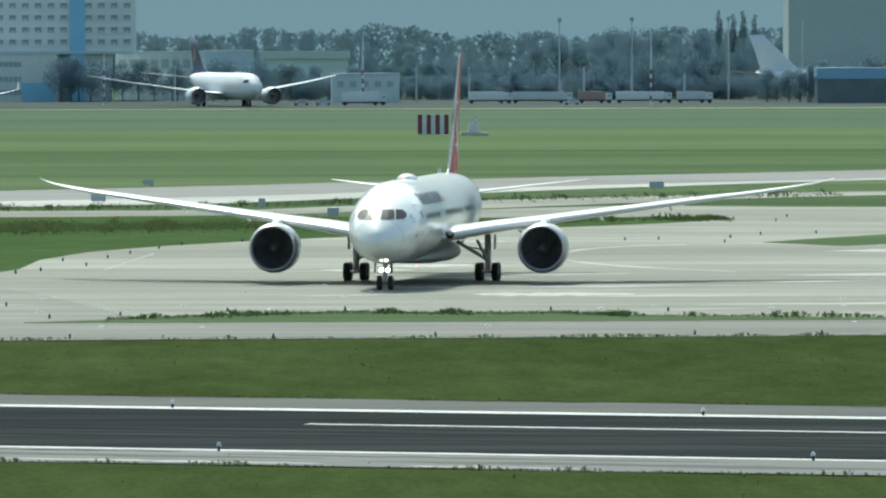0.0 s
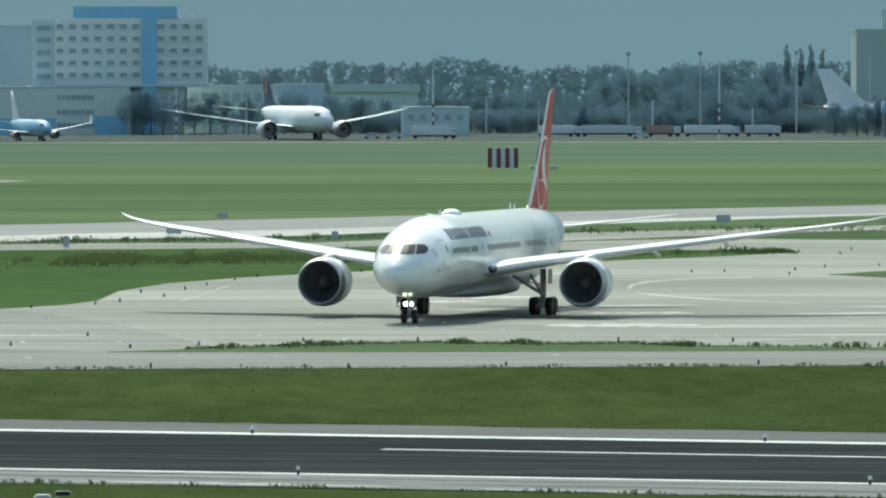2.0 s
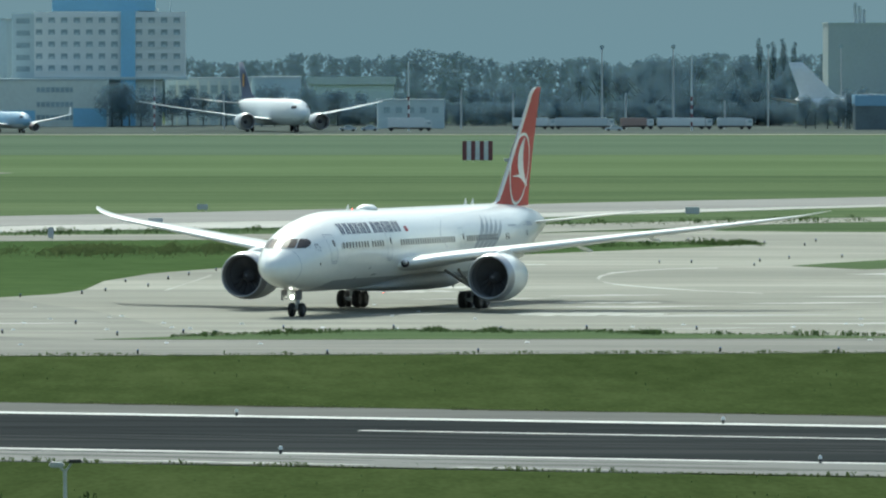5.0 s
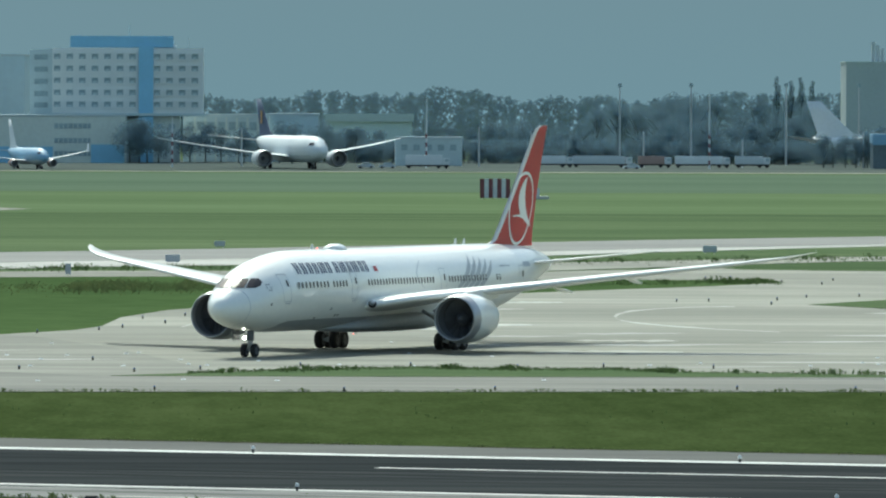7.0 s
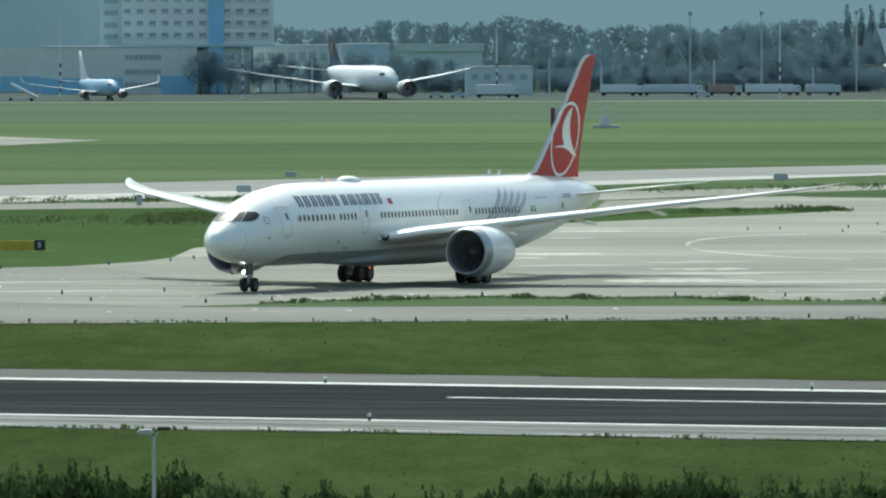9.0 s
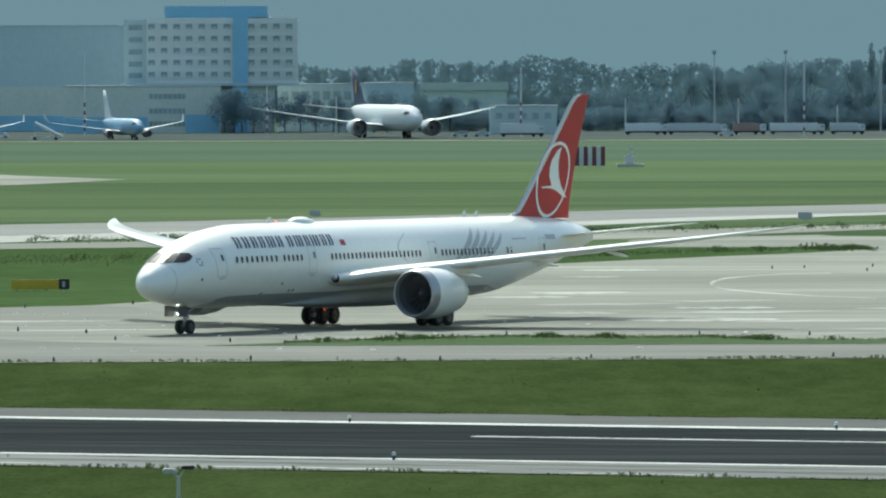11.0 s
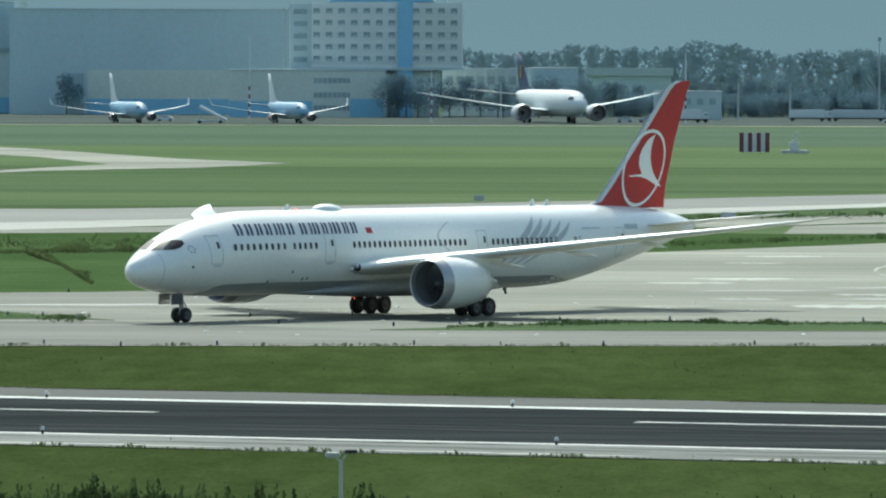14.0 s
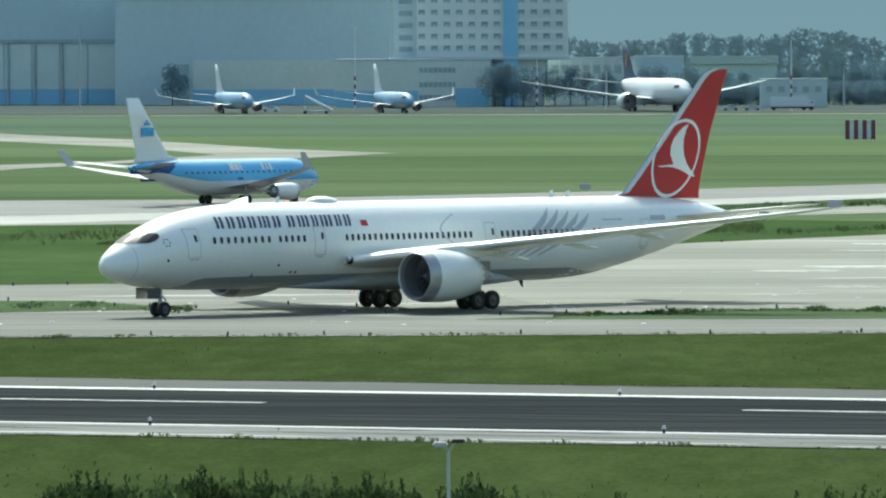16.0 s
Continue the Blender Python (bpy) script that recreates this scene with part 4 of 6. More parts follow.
    F = [(0, 49.3, 9.9, 7.40, 0.05), (0, 51.2, 8.0, 7.9, 0.075), (0, 52.4, 7.0, 9.0, 0.085), (0, 55.6, 4.8, 12.2, 0.09), (0, 59.3, 2.65, 16.05, 0.085), (0, 59.9, 2.3, 16.5, 0.075), (0, 60.7, 1.55, 16.75, 0.06)]
    fin = wing_mesh("fin", subsections(F, 3), 1, M_RED, jet, upright=True, label="tall bright red fin")
    strip_v, strip_f = [], []
    FF = subsections(F, 3)
    LEX = (0.55, 0.3, 0.14, 0.05, 0.012, 0.0)
    for y, s, c, z, t in FF:
        for x in LEX:
            u = x / c
            k = 5 * (0.2969 * math.sqrt(u) - 0.126 * u - 0.3516 * u**2 + 0.2843 * u**3 - 0.1036 * u**4)
            strip_v += [(-(s + x) + 0.025, (k * 0.58 + 0.12 * u * (1 - u)) * t * c + 0.015, z), (-(s + x) + 0.025, (-k * 0.42 + 0.12 * u * (1 - u)) * t * c - 0.015, z)]
    n = 2 * len(LEX)
    for i in range(len(FF) - 1):
        for k in range(len(LEX) - 1):
            a = n * i + 2 * k
            strip_f += [(a, a + 2, a + 2 + n, a + n), (a + 3, a + 1, a + 1 + n, a + 3 + n)]
    link("leading_edge", strip_v, strip_f, M_METAL, fin, label="bare metal leading edge")

    def fin_y(s, z, side):
        fs, fc_, ft = lerp_table([(f[3], f[1], f[2], f[4]) for f in F], z)
        u = min(0.98, max(0.02, (s - fs) / fc_))
        k = 5 * (0.2969 * math.sqrt(u) - 0.126 * u - 0.3516 * u**2 + 0.2843 * u**3 - 0.1036 * u**4)
        return (k * 0.58 + 0.12 * u * (1 - u)) * ft * fc_ + 0.02 if side > 0 else (-k * 0.42 + 0.12 * u * (1 - u)) * ft * fc_ - 0.02

    def fin_shape(name, quads, label):
        for side in (-1, 1):
            verts, faces = [], []
            for (sa, za), (sb, zb) in quads:
                verts += [(-sa, fin_y(sa, za, side), za), (-sb, fin_y(sb, zb, side), zb)]
            for i in range(len(quads) - 1):
                q = (2 * i, 2 * i + 1, 2 * i + 3, 2 * i + 2)
                faces.append(q if side > 0 else q[::-1])
            link(name, verts, faces, M_WHITE, fin, smooth=True, label=label)
    # white ring and swooping white shape, both sides
    cs, cz, ra, rb, sh = 56.65, 10.32, 2.42, 2.85, 0.50
    ring = []
    for k in range(65):
        a = 2 * math.pi * k / 64
        pt = lambda q: (cs + ra * q * math.cos(a) + sh * rb * q * math.sin(a) * 0.75, cz + rb * q * math.sin(a))
        ring.append((pt(1.0), pt(0.915)))
    fin_shape("emblem_ring", [((max(a[0], 50), a[1]), b) for a, b in ring], "white painted ring")
    body_l = [(57.96, 12.78), (57.37, 12.53), (56.91, 12.20), (56.39, 11.70), (56.09, 11.15), (56.03, 10.57), (56.36, 9.87), (54.69, 9.77)]
    body_r = [(58.01, 12.78), (57.78, 12.42), (57.62, 12.07), (57.47, 11.65), (57.42, 11.15), (57.52, 10.49), (57.83, 9.87), (58.76, 8.92)]
    fin_shape("emblem_shape", list(zip(body_l, body_r)), "white painted swoop")
    # landing gear
    ng = part("nose_gear", tube(tube(bmesh.new(), (-5.44, 0, 2.2), (-5.44, 0, 0.62), 0.16), (-5.44, -0.42, 0.56), (-5.44, 0.42, 0.56), 0.09), M_STRUT, jet, "grey nose gear strut")
    part("drag_brace", tubed((-5.4, 0, 1.2), (-4.2, 0, 2.1), 0.07), M_STRUT, ng)
    part("torque_link", tube(tubed((-5.7, 0, 0.75), (-6.0, 0, 1.1), 0.05), (-6.0, 0, 1.1), (-5.6, 0, 1.45), 0.05), M_STRUT, ng)
    for side in (-1, 1):
        bm = boxed(-4.9, -3.7, side * 0.58 - 0.03, side * 0.58 + 0.03, 1.25, 2.0, bevel=0.02)
        part("gear_door", bm, M_RIM, jet, "open dark nose gear door")
        v, f = revolve([(0.0, 0.15), (0.16, 0.15), (0.3, 0.08), (0.3, 0.06), (0.14, 0.135), (0.0, 0.14)], 16)
        hood = link("lamp_hood", [Vector(p) + Vector((-5.0, side * 0.24, 1.42)) for p in v], f, M_STRUT, ng, smooth=True)
        link("taxi_lamp", [(-5.13, side * 0.24 + 0.132 * math.cos(k * math.pi / 6), 1.42 + 0.132 * math.sin(k * math.pi / 6)) for k in range(12)], [tuple(range(12))], M_GLOW, hood, label="lit nose gear lamp")
        w = wheel(ng, -5.44, side * 0.40, 0.51, 0.51, 0.36)
        SPIN.append((w, Matrix.Translation(w.location) , "Y", 0.51))
    bm = boxed(-5.6, -5.2, -0.3, 0.3, 1.85, 2.0, bevel=0.03)
    part("lamp_bracket", bm, M_STRUT, ng)
    for side in (-1, 1):
        y = side * 4.9
        mg = part("main_gear", tube(tube(bmesh.new(), (-31.5, y, 3.4), (-31.5, y, 0.7), 0.24), (-32.4, y, 0.66), (-30.6, y, 0.66), 0.17), M_STRUT, jet, "grey main gear leg")
        part("side_brace", tubed((-31.5, y, 1.5), (-31.4, side * 2.6, 2.9), 0.13), M_STRUT, mg)
        part("drag_brace", tubed((-31.5, y, 1.4), (-29.6, y - side * 0.6, 3.0), 0.11), M_STRUT, mg)
        part("retraction_link", tubed((-31.6, y, 2.2), (-31.9, side * 3.2, 2.5), 0.07), M_STRUT, mg)
        bm = boxed(-32.2, -30.8, y + side * 0.50, y + side * 0.57, 2.3, 3.4, bevel=0.02)
        part("gear_door", bm, M_BELLY, jet, "open main gear door")
        for dx in (-0.73, 0.73):
            part("axle", tubed((-31.5 + dx, y - 0.75, 0.66), (-31.5 + dx, y + 0.75, 0.66), 0.09), M_STRUT, mg)
            for e in (-1, 1):
                w = wheel(mg, -31.5 + dx, y + e * 0.62, 0.665, 0.665, 0.5)
                SPIN.append((w, Matrix.Translation(w.location), "Y", 0.665))
    # the tables above are for a slightly longer variant
    done = set()
    for ob in jet.children_recursive:
        ob.location = ob.location * JET_SIZE
        if ob.data and ob.data.name not in done:
            done.add(ob.data.name)
            ob.data.transform(Matrix.Scale(JET_SIZE, 4))
    SPIN[:] = [(ob, Matrix.Translation(ob.location), axis, rate * JET_SIZE if axis == "Y" else rate) for ob, _, axis, rate in SPIN]
    return jet


def small_jet(m, top, bottom, tail, name, label, span=34.3, length=33.6, height=12.5, engine_mat=None, winglet=True, wide=1.88, tip_mat=None, marks=False, dark=None):
    """Other airliners, in the proportions of a twin: length, span and height."""
    jet = empty(name, m)
    tagged(jet, label, "aircraft", group="parked aircraft" if not marks else "")
    L, k = length, wide / 1.88
    zc = 3.05 * k
    T = [(0, zc - 0.35 * k, zc - 0.42 * k, 0.02), (0.3 * k, zc + 0.2 * k, zc - 0.85 * k, 0.55 * k), (1.2 * k, zc + 0.85 * k, zc - 1.4 * k, 1.15 * k), (2.6 * k, zc + 1.55 * k, zc - 1.75 * k, 1.6 * k),
         (4.5 * k, zc + 1.95 * k, zc - 1.95 * k, 1.84 * k), (6.5 * k, zc + 2.0 * k, zc - 2.0 * k, 1.88 * k), (0.62 * L, zc + 2.0 * k, zc - 2.0 * k, 1.88 * k), (0.75 * L, zc + 2.0 * k, zc - 1.35 * k, 1.75 * k),
         (0.88 * L, zc + 1.9 * k, zc - 0.1 * k, 1.2 * k), (0.97 * L, zc + 1.55 * k, zc + 0.75 * k, 0.5 * k), (L, zc + 1.35 * k, zc + 1.05 * k, 0.12)]
    body = fuselage(T, top, jet, seg=32, step=L / 36)
    # lower body colour, a shell from the waist down
    if bottom:
        verts, faces, rows = [], [], 10
        ss = [0.4 * k + (L * 0.985 - 0.4 * k) * i / 40 for i in range(41)]
        for s in ss:
            for r in range(rows + 1):
                a = math.pi + (r / rows - 0.5) * 2 * radians(78 if marks else 62)
                p = body_point(T, s, a)
                tp, bt, hw = lerp_table(T, s)
                c = Vector((p.x, 0, (tp + bt) / 2))
                verts.append(c + (p - c) * 1.01)
        for i in range(40):
            for r in range(rows):
                a = i * (rows + 1) + r
                faces.append((a, a + rows + 1, a + rows + 2, a + 1))
        link("lower_body", verts, faces, bottom, body, smooth=True)
    for side in (-1, 1):
        decal("windscreen_pane", T, [(zc + 0.55 * k, 1.35 * k, 2.6 * k), (zc + 1.0 * k, 1.75 * k, 2.55 * k)], side, M_DARK, body, "dark cockpit pane", 0.02)
        root = 0.34 * L
        S = span / 2
        hz = zc - 1.2 * k
        sec = [(0.6 * wide, root - 0.5 * k, 0.235 * L, hz, 0.12), (1.0 * wide, root, 0.20 * L, hz + 0.1, 0.12), (0.34 * S, root + 0.19 * S, 0.135 * L, hz + 0.6 * k, 0.11), (0.7 * S, root + 0.43 * S, 0.085 * L, hz + 0.055 * S * 1.6, 0.1), (0.985 * S, root + 0.63 * S, 0.045 * L, hz + 0.14 * S, 0.1)]
        wing = wing_mesh("wing", subsections(sec, 2), side, M_GREY if marks else M_FARGREY, jet, label="pale grey swept wing")
        if winglet:
            x0 = root + 0.63 * S
            zt = hz + 0.14 * S
            bm = bmesh.new()
            h = 1.8 * k
            outline = [(x0, 0, 0), (x0 + 0.045 * L, 0, 0), (x0 + 0.045 * L + 1.1 * k, 0.45, h), (x0 + 0.9 + 1.0 * k, 0.45, h)]
            a = [bm.verts.new((-s, side * (0.985 * S + d), zt + z)) for s, d, z in outline]
            b = [bm.verts.new((-s, side * (0.985 * S + d + 0.1), zt + z)) for s, d, z in outline]
            bm.faces.new(a)
            bm.faces.new(b[::-1])
            for i in range(4):
                bm.faces.new((a[i], b[i], b[(i + 1) % 4], a[(i + 1) % 4]))
            part("winglet", bm, tip_mat or tail, wing, "upturned winglet")
        er = 0.029 * L if k < 1.2 else 0.032 * L
        ey = 0.28 * S if k < 1.2 else 0.30 * S
        engine(jet, root + 0.14 * S - 0.115 * L, side * ey, max(er + 0.45, hz + 0.4 * k - er * 1.05), er, 0.115 * L, engine_mat or (M_WHITE if marks else M_FARWHITE), chevrons=False, blades=0)
        wing_mesh("tailplane", subsections([(0.4 * k, 0.86 * L, 0.12 * L, zc + 1.1 * k, 0.09), (0.4 * S, 0.86 * L + 0.26 * S, 0.05 * L, zc + 1.1 * k + 0.045 * S, 0.08)], 2), side, M_GREY, jet, label="pale tailplane")
    ft = height
    fz = zc + 1.75 * k
    wing_mesh("fin", subsections([(0, 0.70 * L, 0.27 * L, fz, 0.03), (0, 0.795 * L, 0.165 * L, fz + 0.9 * k, 0.07), (0, 0.945 * L, 0.065 * L, ft, 0.08)], 3), 1, tail, jet, upright=True, label="tall swept fin")
    wr = 0.52 * k
    ng = part("nose_gear", tubed((-0.12 * L, 0, zc - 1.7 * k), (-0.12 * L, 0, 0.35 * k), 0.10 * k), M_STRUT, jet, "nose gear strut")
    wheels = []
    for e in (-1, 1):
        wheels.append(wheel(ng, -0.12 * L, e * 0.25 * k, 0.38 * k, 0.38 * k, 0.22 * k))
    for side in (-1, 1):
        mg = part("main_gear", tubed((-0.49 * L, side * 0.085 * L, hz + 0.3), (-0.49 * L, side * 0.085 * L, 0.5 * k), 0.16 * k), M_STRUT, jet, "main gear leg")
        for e in (-1, 1):
            wheels.append(wheel(mg, -0.49 * L, side * 0.085 * L + e * 0.42 * k, wr, wr, 0.4 * k))
    if tail is M_FARNAVY:
        for side in (-1, 1):
            part("fin_mark", boxed(-0.925 * L, -0.905 * L, side * 0.30 - 0.03, side * 0.30 + 0.03, fz + 3.2, fz + 6.4), M_GOLD, jet, "ochre mark on the fin")
    if marks:
        for side in (-1, 1):
            # dark blue tail cone and band, pale marks as plain bars
            decal("tail_band", T, [(zc + 0.55 * k, 0.84 * L, 0.99 * L), (zc + 1.4 * k, 0.80 * L, 0.985 * L), (zc + 1.75 * k, 0.80 * L, 0.93 * L)], side, M_KDARK, body, "dark blue tail band", 0.03)
            decal("waist_line", T, [(zc - 0.30 * k, 1.2, 0.93 * L), (zc - 0.05 * k, 0.9, 0.94 * L)], side, M_KDARK, body, "dark blue waist line", 0.03)
            for s, w, h in ((0.30, 0.45, 0.7), (0.322, 0.35, 0.7), (0.34, 0.5, 0.7), (0.46, 0.35, 0.75), (0.475, 0.8, 0.75), (0.502, 0.8, 0.75)):
                decal("mark_bar", T, [(zc + 0.75 * k, s * L, s * L + w), (zc + 0.75 * k + h, s * L, s * L + w)], side, M_FARWHITE, body, "pale mark", 0.03)
            for s in range(22):
                decal("cabin_window", T, [(zc + 0.42, 4.8 + s * 0.98, 5.05 + s * 0.98), (zc + 0.68, 4.8 + s * 0.98, 5.05 + s * 0.98)], side, M_DARK, body, off=0.03)
            for z0, x0, w, h in ((7.75, 0.872, 0.62, 0.95), (7.75, 0.895, 0.55, 0.95), (7.75, 0.915, 0.72, 0.95)):
                bm = boxed(-(x0 * L + w), -(x0 * L), side * 0.20 - 0.02, side * 0.20 + 0.02, z0, z0 + h)
                part("fin_mark", bm, M_KBLUE, jet, "blue mark on the fin")
            bm = boxed(-(0.893 * L + 0.95), -(0.893 * L), side * 0.19 - 0.02, side * 0.19 + 0.02, 8.95, 9.25)
            part("fin_mark", bm, M_KBLUE, jet)
            bm = boxed(-(0.893 * L + 0.6), -(0.893 * L + 0.35), side * 0.19 - 0.02, side * 0.19 + 0.02, 9.25, 9.5)
            part("fin_mark", bm, M_KBLUE, jet)
    return jet, wheels


# ---- the moving aircraft ----
JET_ROWS = [
    (0, 9.89, 699.84, -96.87),
    (0.5, 8.98, 697.89, -98.21),
    (1, 8.05, 696.03, -99.50),
    (1.5, 7.05, 694.37, -100.72),
    (2, 5.97, 692.83, -102.09),
    (2.5, 4.93, 691.34, -103.28),
    (3, 3.77, 689.86, -104.53),
    (3.5, 2.58, 688.31, -105.88),
    (4, 1.23, 686.70, -107.32),
    (4.2, 0.73, 686.02, -107.88),
    (6.3, -4.46, 675.28, -112.65),
    (6.5, -4.93, 674.32, -112.97),
    (7, -6.18, 671.93, -113.74),
    (7.5, -7.37, 669.57, -114.50),
    (8, -8.67, 667.24, -115.31),
    (8.5, -10.02, 664.88, -116.22),
    (9, -11.46, 662.55, -117.23),
    (9.2, -12.10, 661.64, -117.63),
    (11.3, -18.87, 654.42, -122.12),
    (11.5, -19.57, 653.71, -122.62),
    (12, -21.53, 651.92, -123.91),
    (12.5, -23.43, 650.14, -125.19),
    (13, -25.51, 648.36, -126.65),
    (13.5, -27.52, 646.58, -127.98),
    (14, -29.62, 644.71, -129.27),
    (14.5, -31.73, 642.76, -130.59),
    (15, -33.95, 640.71, -131.84),
    (15.5, -36.01, 638.62, -132.84),
    (16, -38.22, 636.49, -133.76),
]
jet = big_jet(pose(JET_ROWS[0][1], JET_ROWS[0][2], 0, 0, 0, JET_ROWS[0][3]))
BACK = ((0, 600.0), (5, 480.0), (10, 318.0), (13, 191.0), (14, 131.0), (15, 66.0), (15.5, 31.4), (16.0, 0.0))
BLUE_ROWS = [(t, -40.4 - d * math.cos(radians(54)), 1078 - d * math.sin(radians(54)), 54) for t, d in BACK]
blue_jet, blue_wheels = small_jet(pose(BLUE_ROWS[0][1], BLUE_ROWS[0][2], 0, 0, 0, 54), M_KBLUE, M_WHITE, M_WHITE, "airliner", "sky-blue and grey short twinjet with white fin taxiing", marks=True, tip_mat=M_GREY, height=12.0)

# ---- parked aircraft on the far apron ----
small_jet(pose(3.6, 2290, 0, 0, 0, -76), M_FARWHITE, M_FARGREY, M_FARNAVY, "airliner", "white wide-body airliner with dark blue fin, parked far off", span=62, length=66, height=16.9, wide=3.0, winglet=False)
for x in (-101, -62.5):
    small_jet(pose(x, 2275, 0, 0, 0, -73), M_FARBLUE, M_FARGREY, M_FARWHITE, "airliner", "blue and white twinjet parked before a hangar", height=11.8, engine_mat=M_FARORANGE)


# ---- far buildings ----
def building(name, label, x0, x1, y, depth, h, mat, z0=0.0, roof=M_ROOF, category="building"):
    """A block with a wall shell, a roof slab and a parapet."""
    b = empty(name, pose(0, 0, 0))
    tagged(b, label, category)
    part("wall", boxed(x0, x1, y, y + depth, z0, h), mat, b)
    part("roof", boxed(x0 - 0.2, x1 + 0.2, y - 0.2, y + depth + 0.2, h, h + 0.5, bevel=0.05), roof, b)
    return b


hotel = empty("hotel")
tagged(hotel, "white hotel block with projecting window bays and blue stair tower", "hotel")
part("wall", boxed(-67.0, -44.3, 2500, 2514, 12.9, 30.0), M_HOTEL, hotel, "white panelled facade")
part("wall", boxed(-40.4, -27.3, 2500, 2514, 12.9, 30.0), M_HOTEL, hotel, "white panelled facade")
# the end wing's shade is given by a greyer facade colour
part("wall", boxed(-73.0, -67.02, 2503, 2514, 12.9, 29.6), M_HGREY, hotel, "end wing, coloured greyer for its shade")
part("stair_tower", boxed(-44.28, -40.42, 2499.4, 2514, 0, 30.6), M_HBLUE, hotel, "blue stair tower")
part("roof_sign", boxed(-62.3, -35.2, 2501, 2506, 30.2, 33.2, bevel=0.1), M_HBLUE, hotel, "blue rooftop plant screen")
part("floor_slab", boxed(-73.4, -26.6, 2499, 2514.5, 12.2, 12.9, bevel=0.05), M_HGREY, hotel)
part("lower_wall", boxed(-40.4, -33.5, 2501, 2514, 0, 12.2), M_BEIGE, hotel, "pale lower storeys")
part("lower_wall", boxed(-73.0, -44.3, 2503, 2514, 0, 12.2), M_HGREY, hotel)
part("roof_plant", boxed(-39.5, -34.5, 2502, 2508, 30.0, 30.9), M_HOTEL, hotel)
part("aerial", tubed((-46.8, 2503, 33), (-46.8, 2503, 36.5), 0.12), M_HGREY, hotel)
part("aerial", tubed((-31.2, 2503, 30), (-31.2, 2503, 32.8), 0.10), M_HGREY, hotel)
bay_mesh = pane_mesh = None
xs = [-65.7 + 3.3 * k for k in range(7)] + [-39.5 + 3.32 * k for k in range(4)]
for z in (27.8, 24.65, 21.5, 18.35, 15.2):
    for x in xs:
        if bay_mesh is None:
            bm = bmesh.new()
            box(bm, -0.95, 0.95, -0.55, 0.05, 0.72, 1.02)
            box(bm, -0.95, 0.95, -0.55, 0.05, -0.95, -0.68)
            box(bm, -1.0, -0.84, -0.55, 0.05, -0.95, 1.02)
            box(bm, 0.84, 1.0, -0.55, 0.05, -0.95, 1.02)
            bay = part("window", bm, M_HOTEL, hotel)
            pane = part("pane", boxed(-0.84, 0.84, -0.12, 0.02, -0.68, 0.72), M_PANE, bay)
            sill = part("spandrel", boxed(-0.5, 0.5, -0.22, 0.0, -0.66, -0.15), M_HGREY, bay)
            bay_mesh, pane_mesh, sill_mesh = bay.data, pane.data, sill.data
        else:
            bay, pane, sill = new("window", bay_mesh), new("pane", pane_mesh), new("spandrel", sill_mesh)
            bay.parent, pane.parent, sill.parent = hotel, bay, bay
        bay.location = (x, 2500, z)
for z in (27.6, 24.4, 21.2, 18.0, 15.0):
    part("end_window", boxed(-71.8, -68.2, 2502.9, 2503.05, z - 0.7, z + 0.7), M_PANE, hotel)
for z in (9.5, 6.4):
    for x in (-38.6, -35.6):
        part("lower_window", boxed(x - 0.8, x + 0.8, 2500.9, 2501.05, z - 0.6, z + 0.6), M_PANE, hotel)

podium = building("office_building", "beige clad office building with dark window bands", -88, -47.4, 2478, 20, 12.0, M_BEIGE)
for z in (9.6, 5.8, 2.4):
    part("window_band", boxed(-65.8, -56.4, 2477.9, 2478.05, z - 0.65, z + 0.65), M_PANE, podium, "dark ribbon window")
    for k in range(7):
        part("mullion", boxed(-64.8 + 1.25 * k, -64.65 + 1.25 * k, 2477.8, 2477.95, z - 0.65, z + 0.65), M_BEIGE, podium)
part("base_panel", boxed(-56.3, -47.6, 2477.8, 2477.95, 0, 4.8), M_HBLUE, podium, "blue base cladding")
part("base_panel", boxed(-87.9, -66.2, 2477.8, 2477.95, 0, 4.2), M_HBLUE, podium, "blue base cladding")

hangar = building("hangar", "large steel hangar, coloured haze-blue, with pale lower wall", -150, -76, 2560, 60, 28.0, M_HANGAR, category="hangar")
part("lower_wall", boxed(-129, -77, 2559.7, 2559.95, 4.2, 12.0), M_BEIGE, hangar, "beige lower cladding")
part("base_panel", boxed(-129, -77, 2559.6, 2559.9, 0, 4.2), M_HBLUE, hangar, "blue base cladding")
# flat darker panel on the wall stands for a recess in shade
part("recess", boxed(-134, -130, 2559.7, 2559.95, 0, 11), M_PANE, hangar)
hall = building("hangar", "hangar coloured haze-blue with tall pale sliding doors", -260, -150.5, 2590, 60, 30.0, M_HANGAR, category="hangar")
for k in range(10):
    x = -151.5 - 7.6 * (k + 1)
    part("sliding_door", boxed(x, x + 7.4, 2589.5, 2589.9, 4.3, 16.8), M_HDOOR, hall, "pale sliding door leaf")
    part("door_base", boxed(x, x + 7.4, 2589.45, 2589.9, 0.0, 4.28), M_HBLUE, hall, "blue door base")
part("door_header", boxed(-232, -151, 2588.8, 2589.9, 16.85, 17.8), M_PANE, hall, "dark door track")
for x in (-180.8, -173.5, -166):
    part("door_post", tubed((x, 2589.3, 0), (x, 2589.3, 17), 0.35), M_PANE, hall)

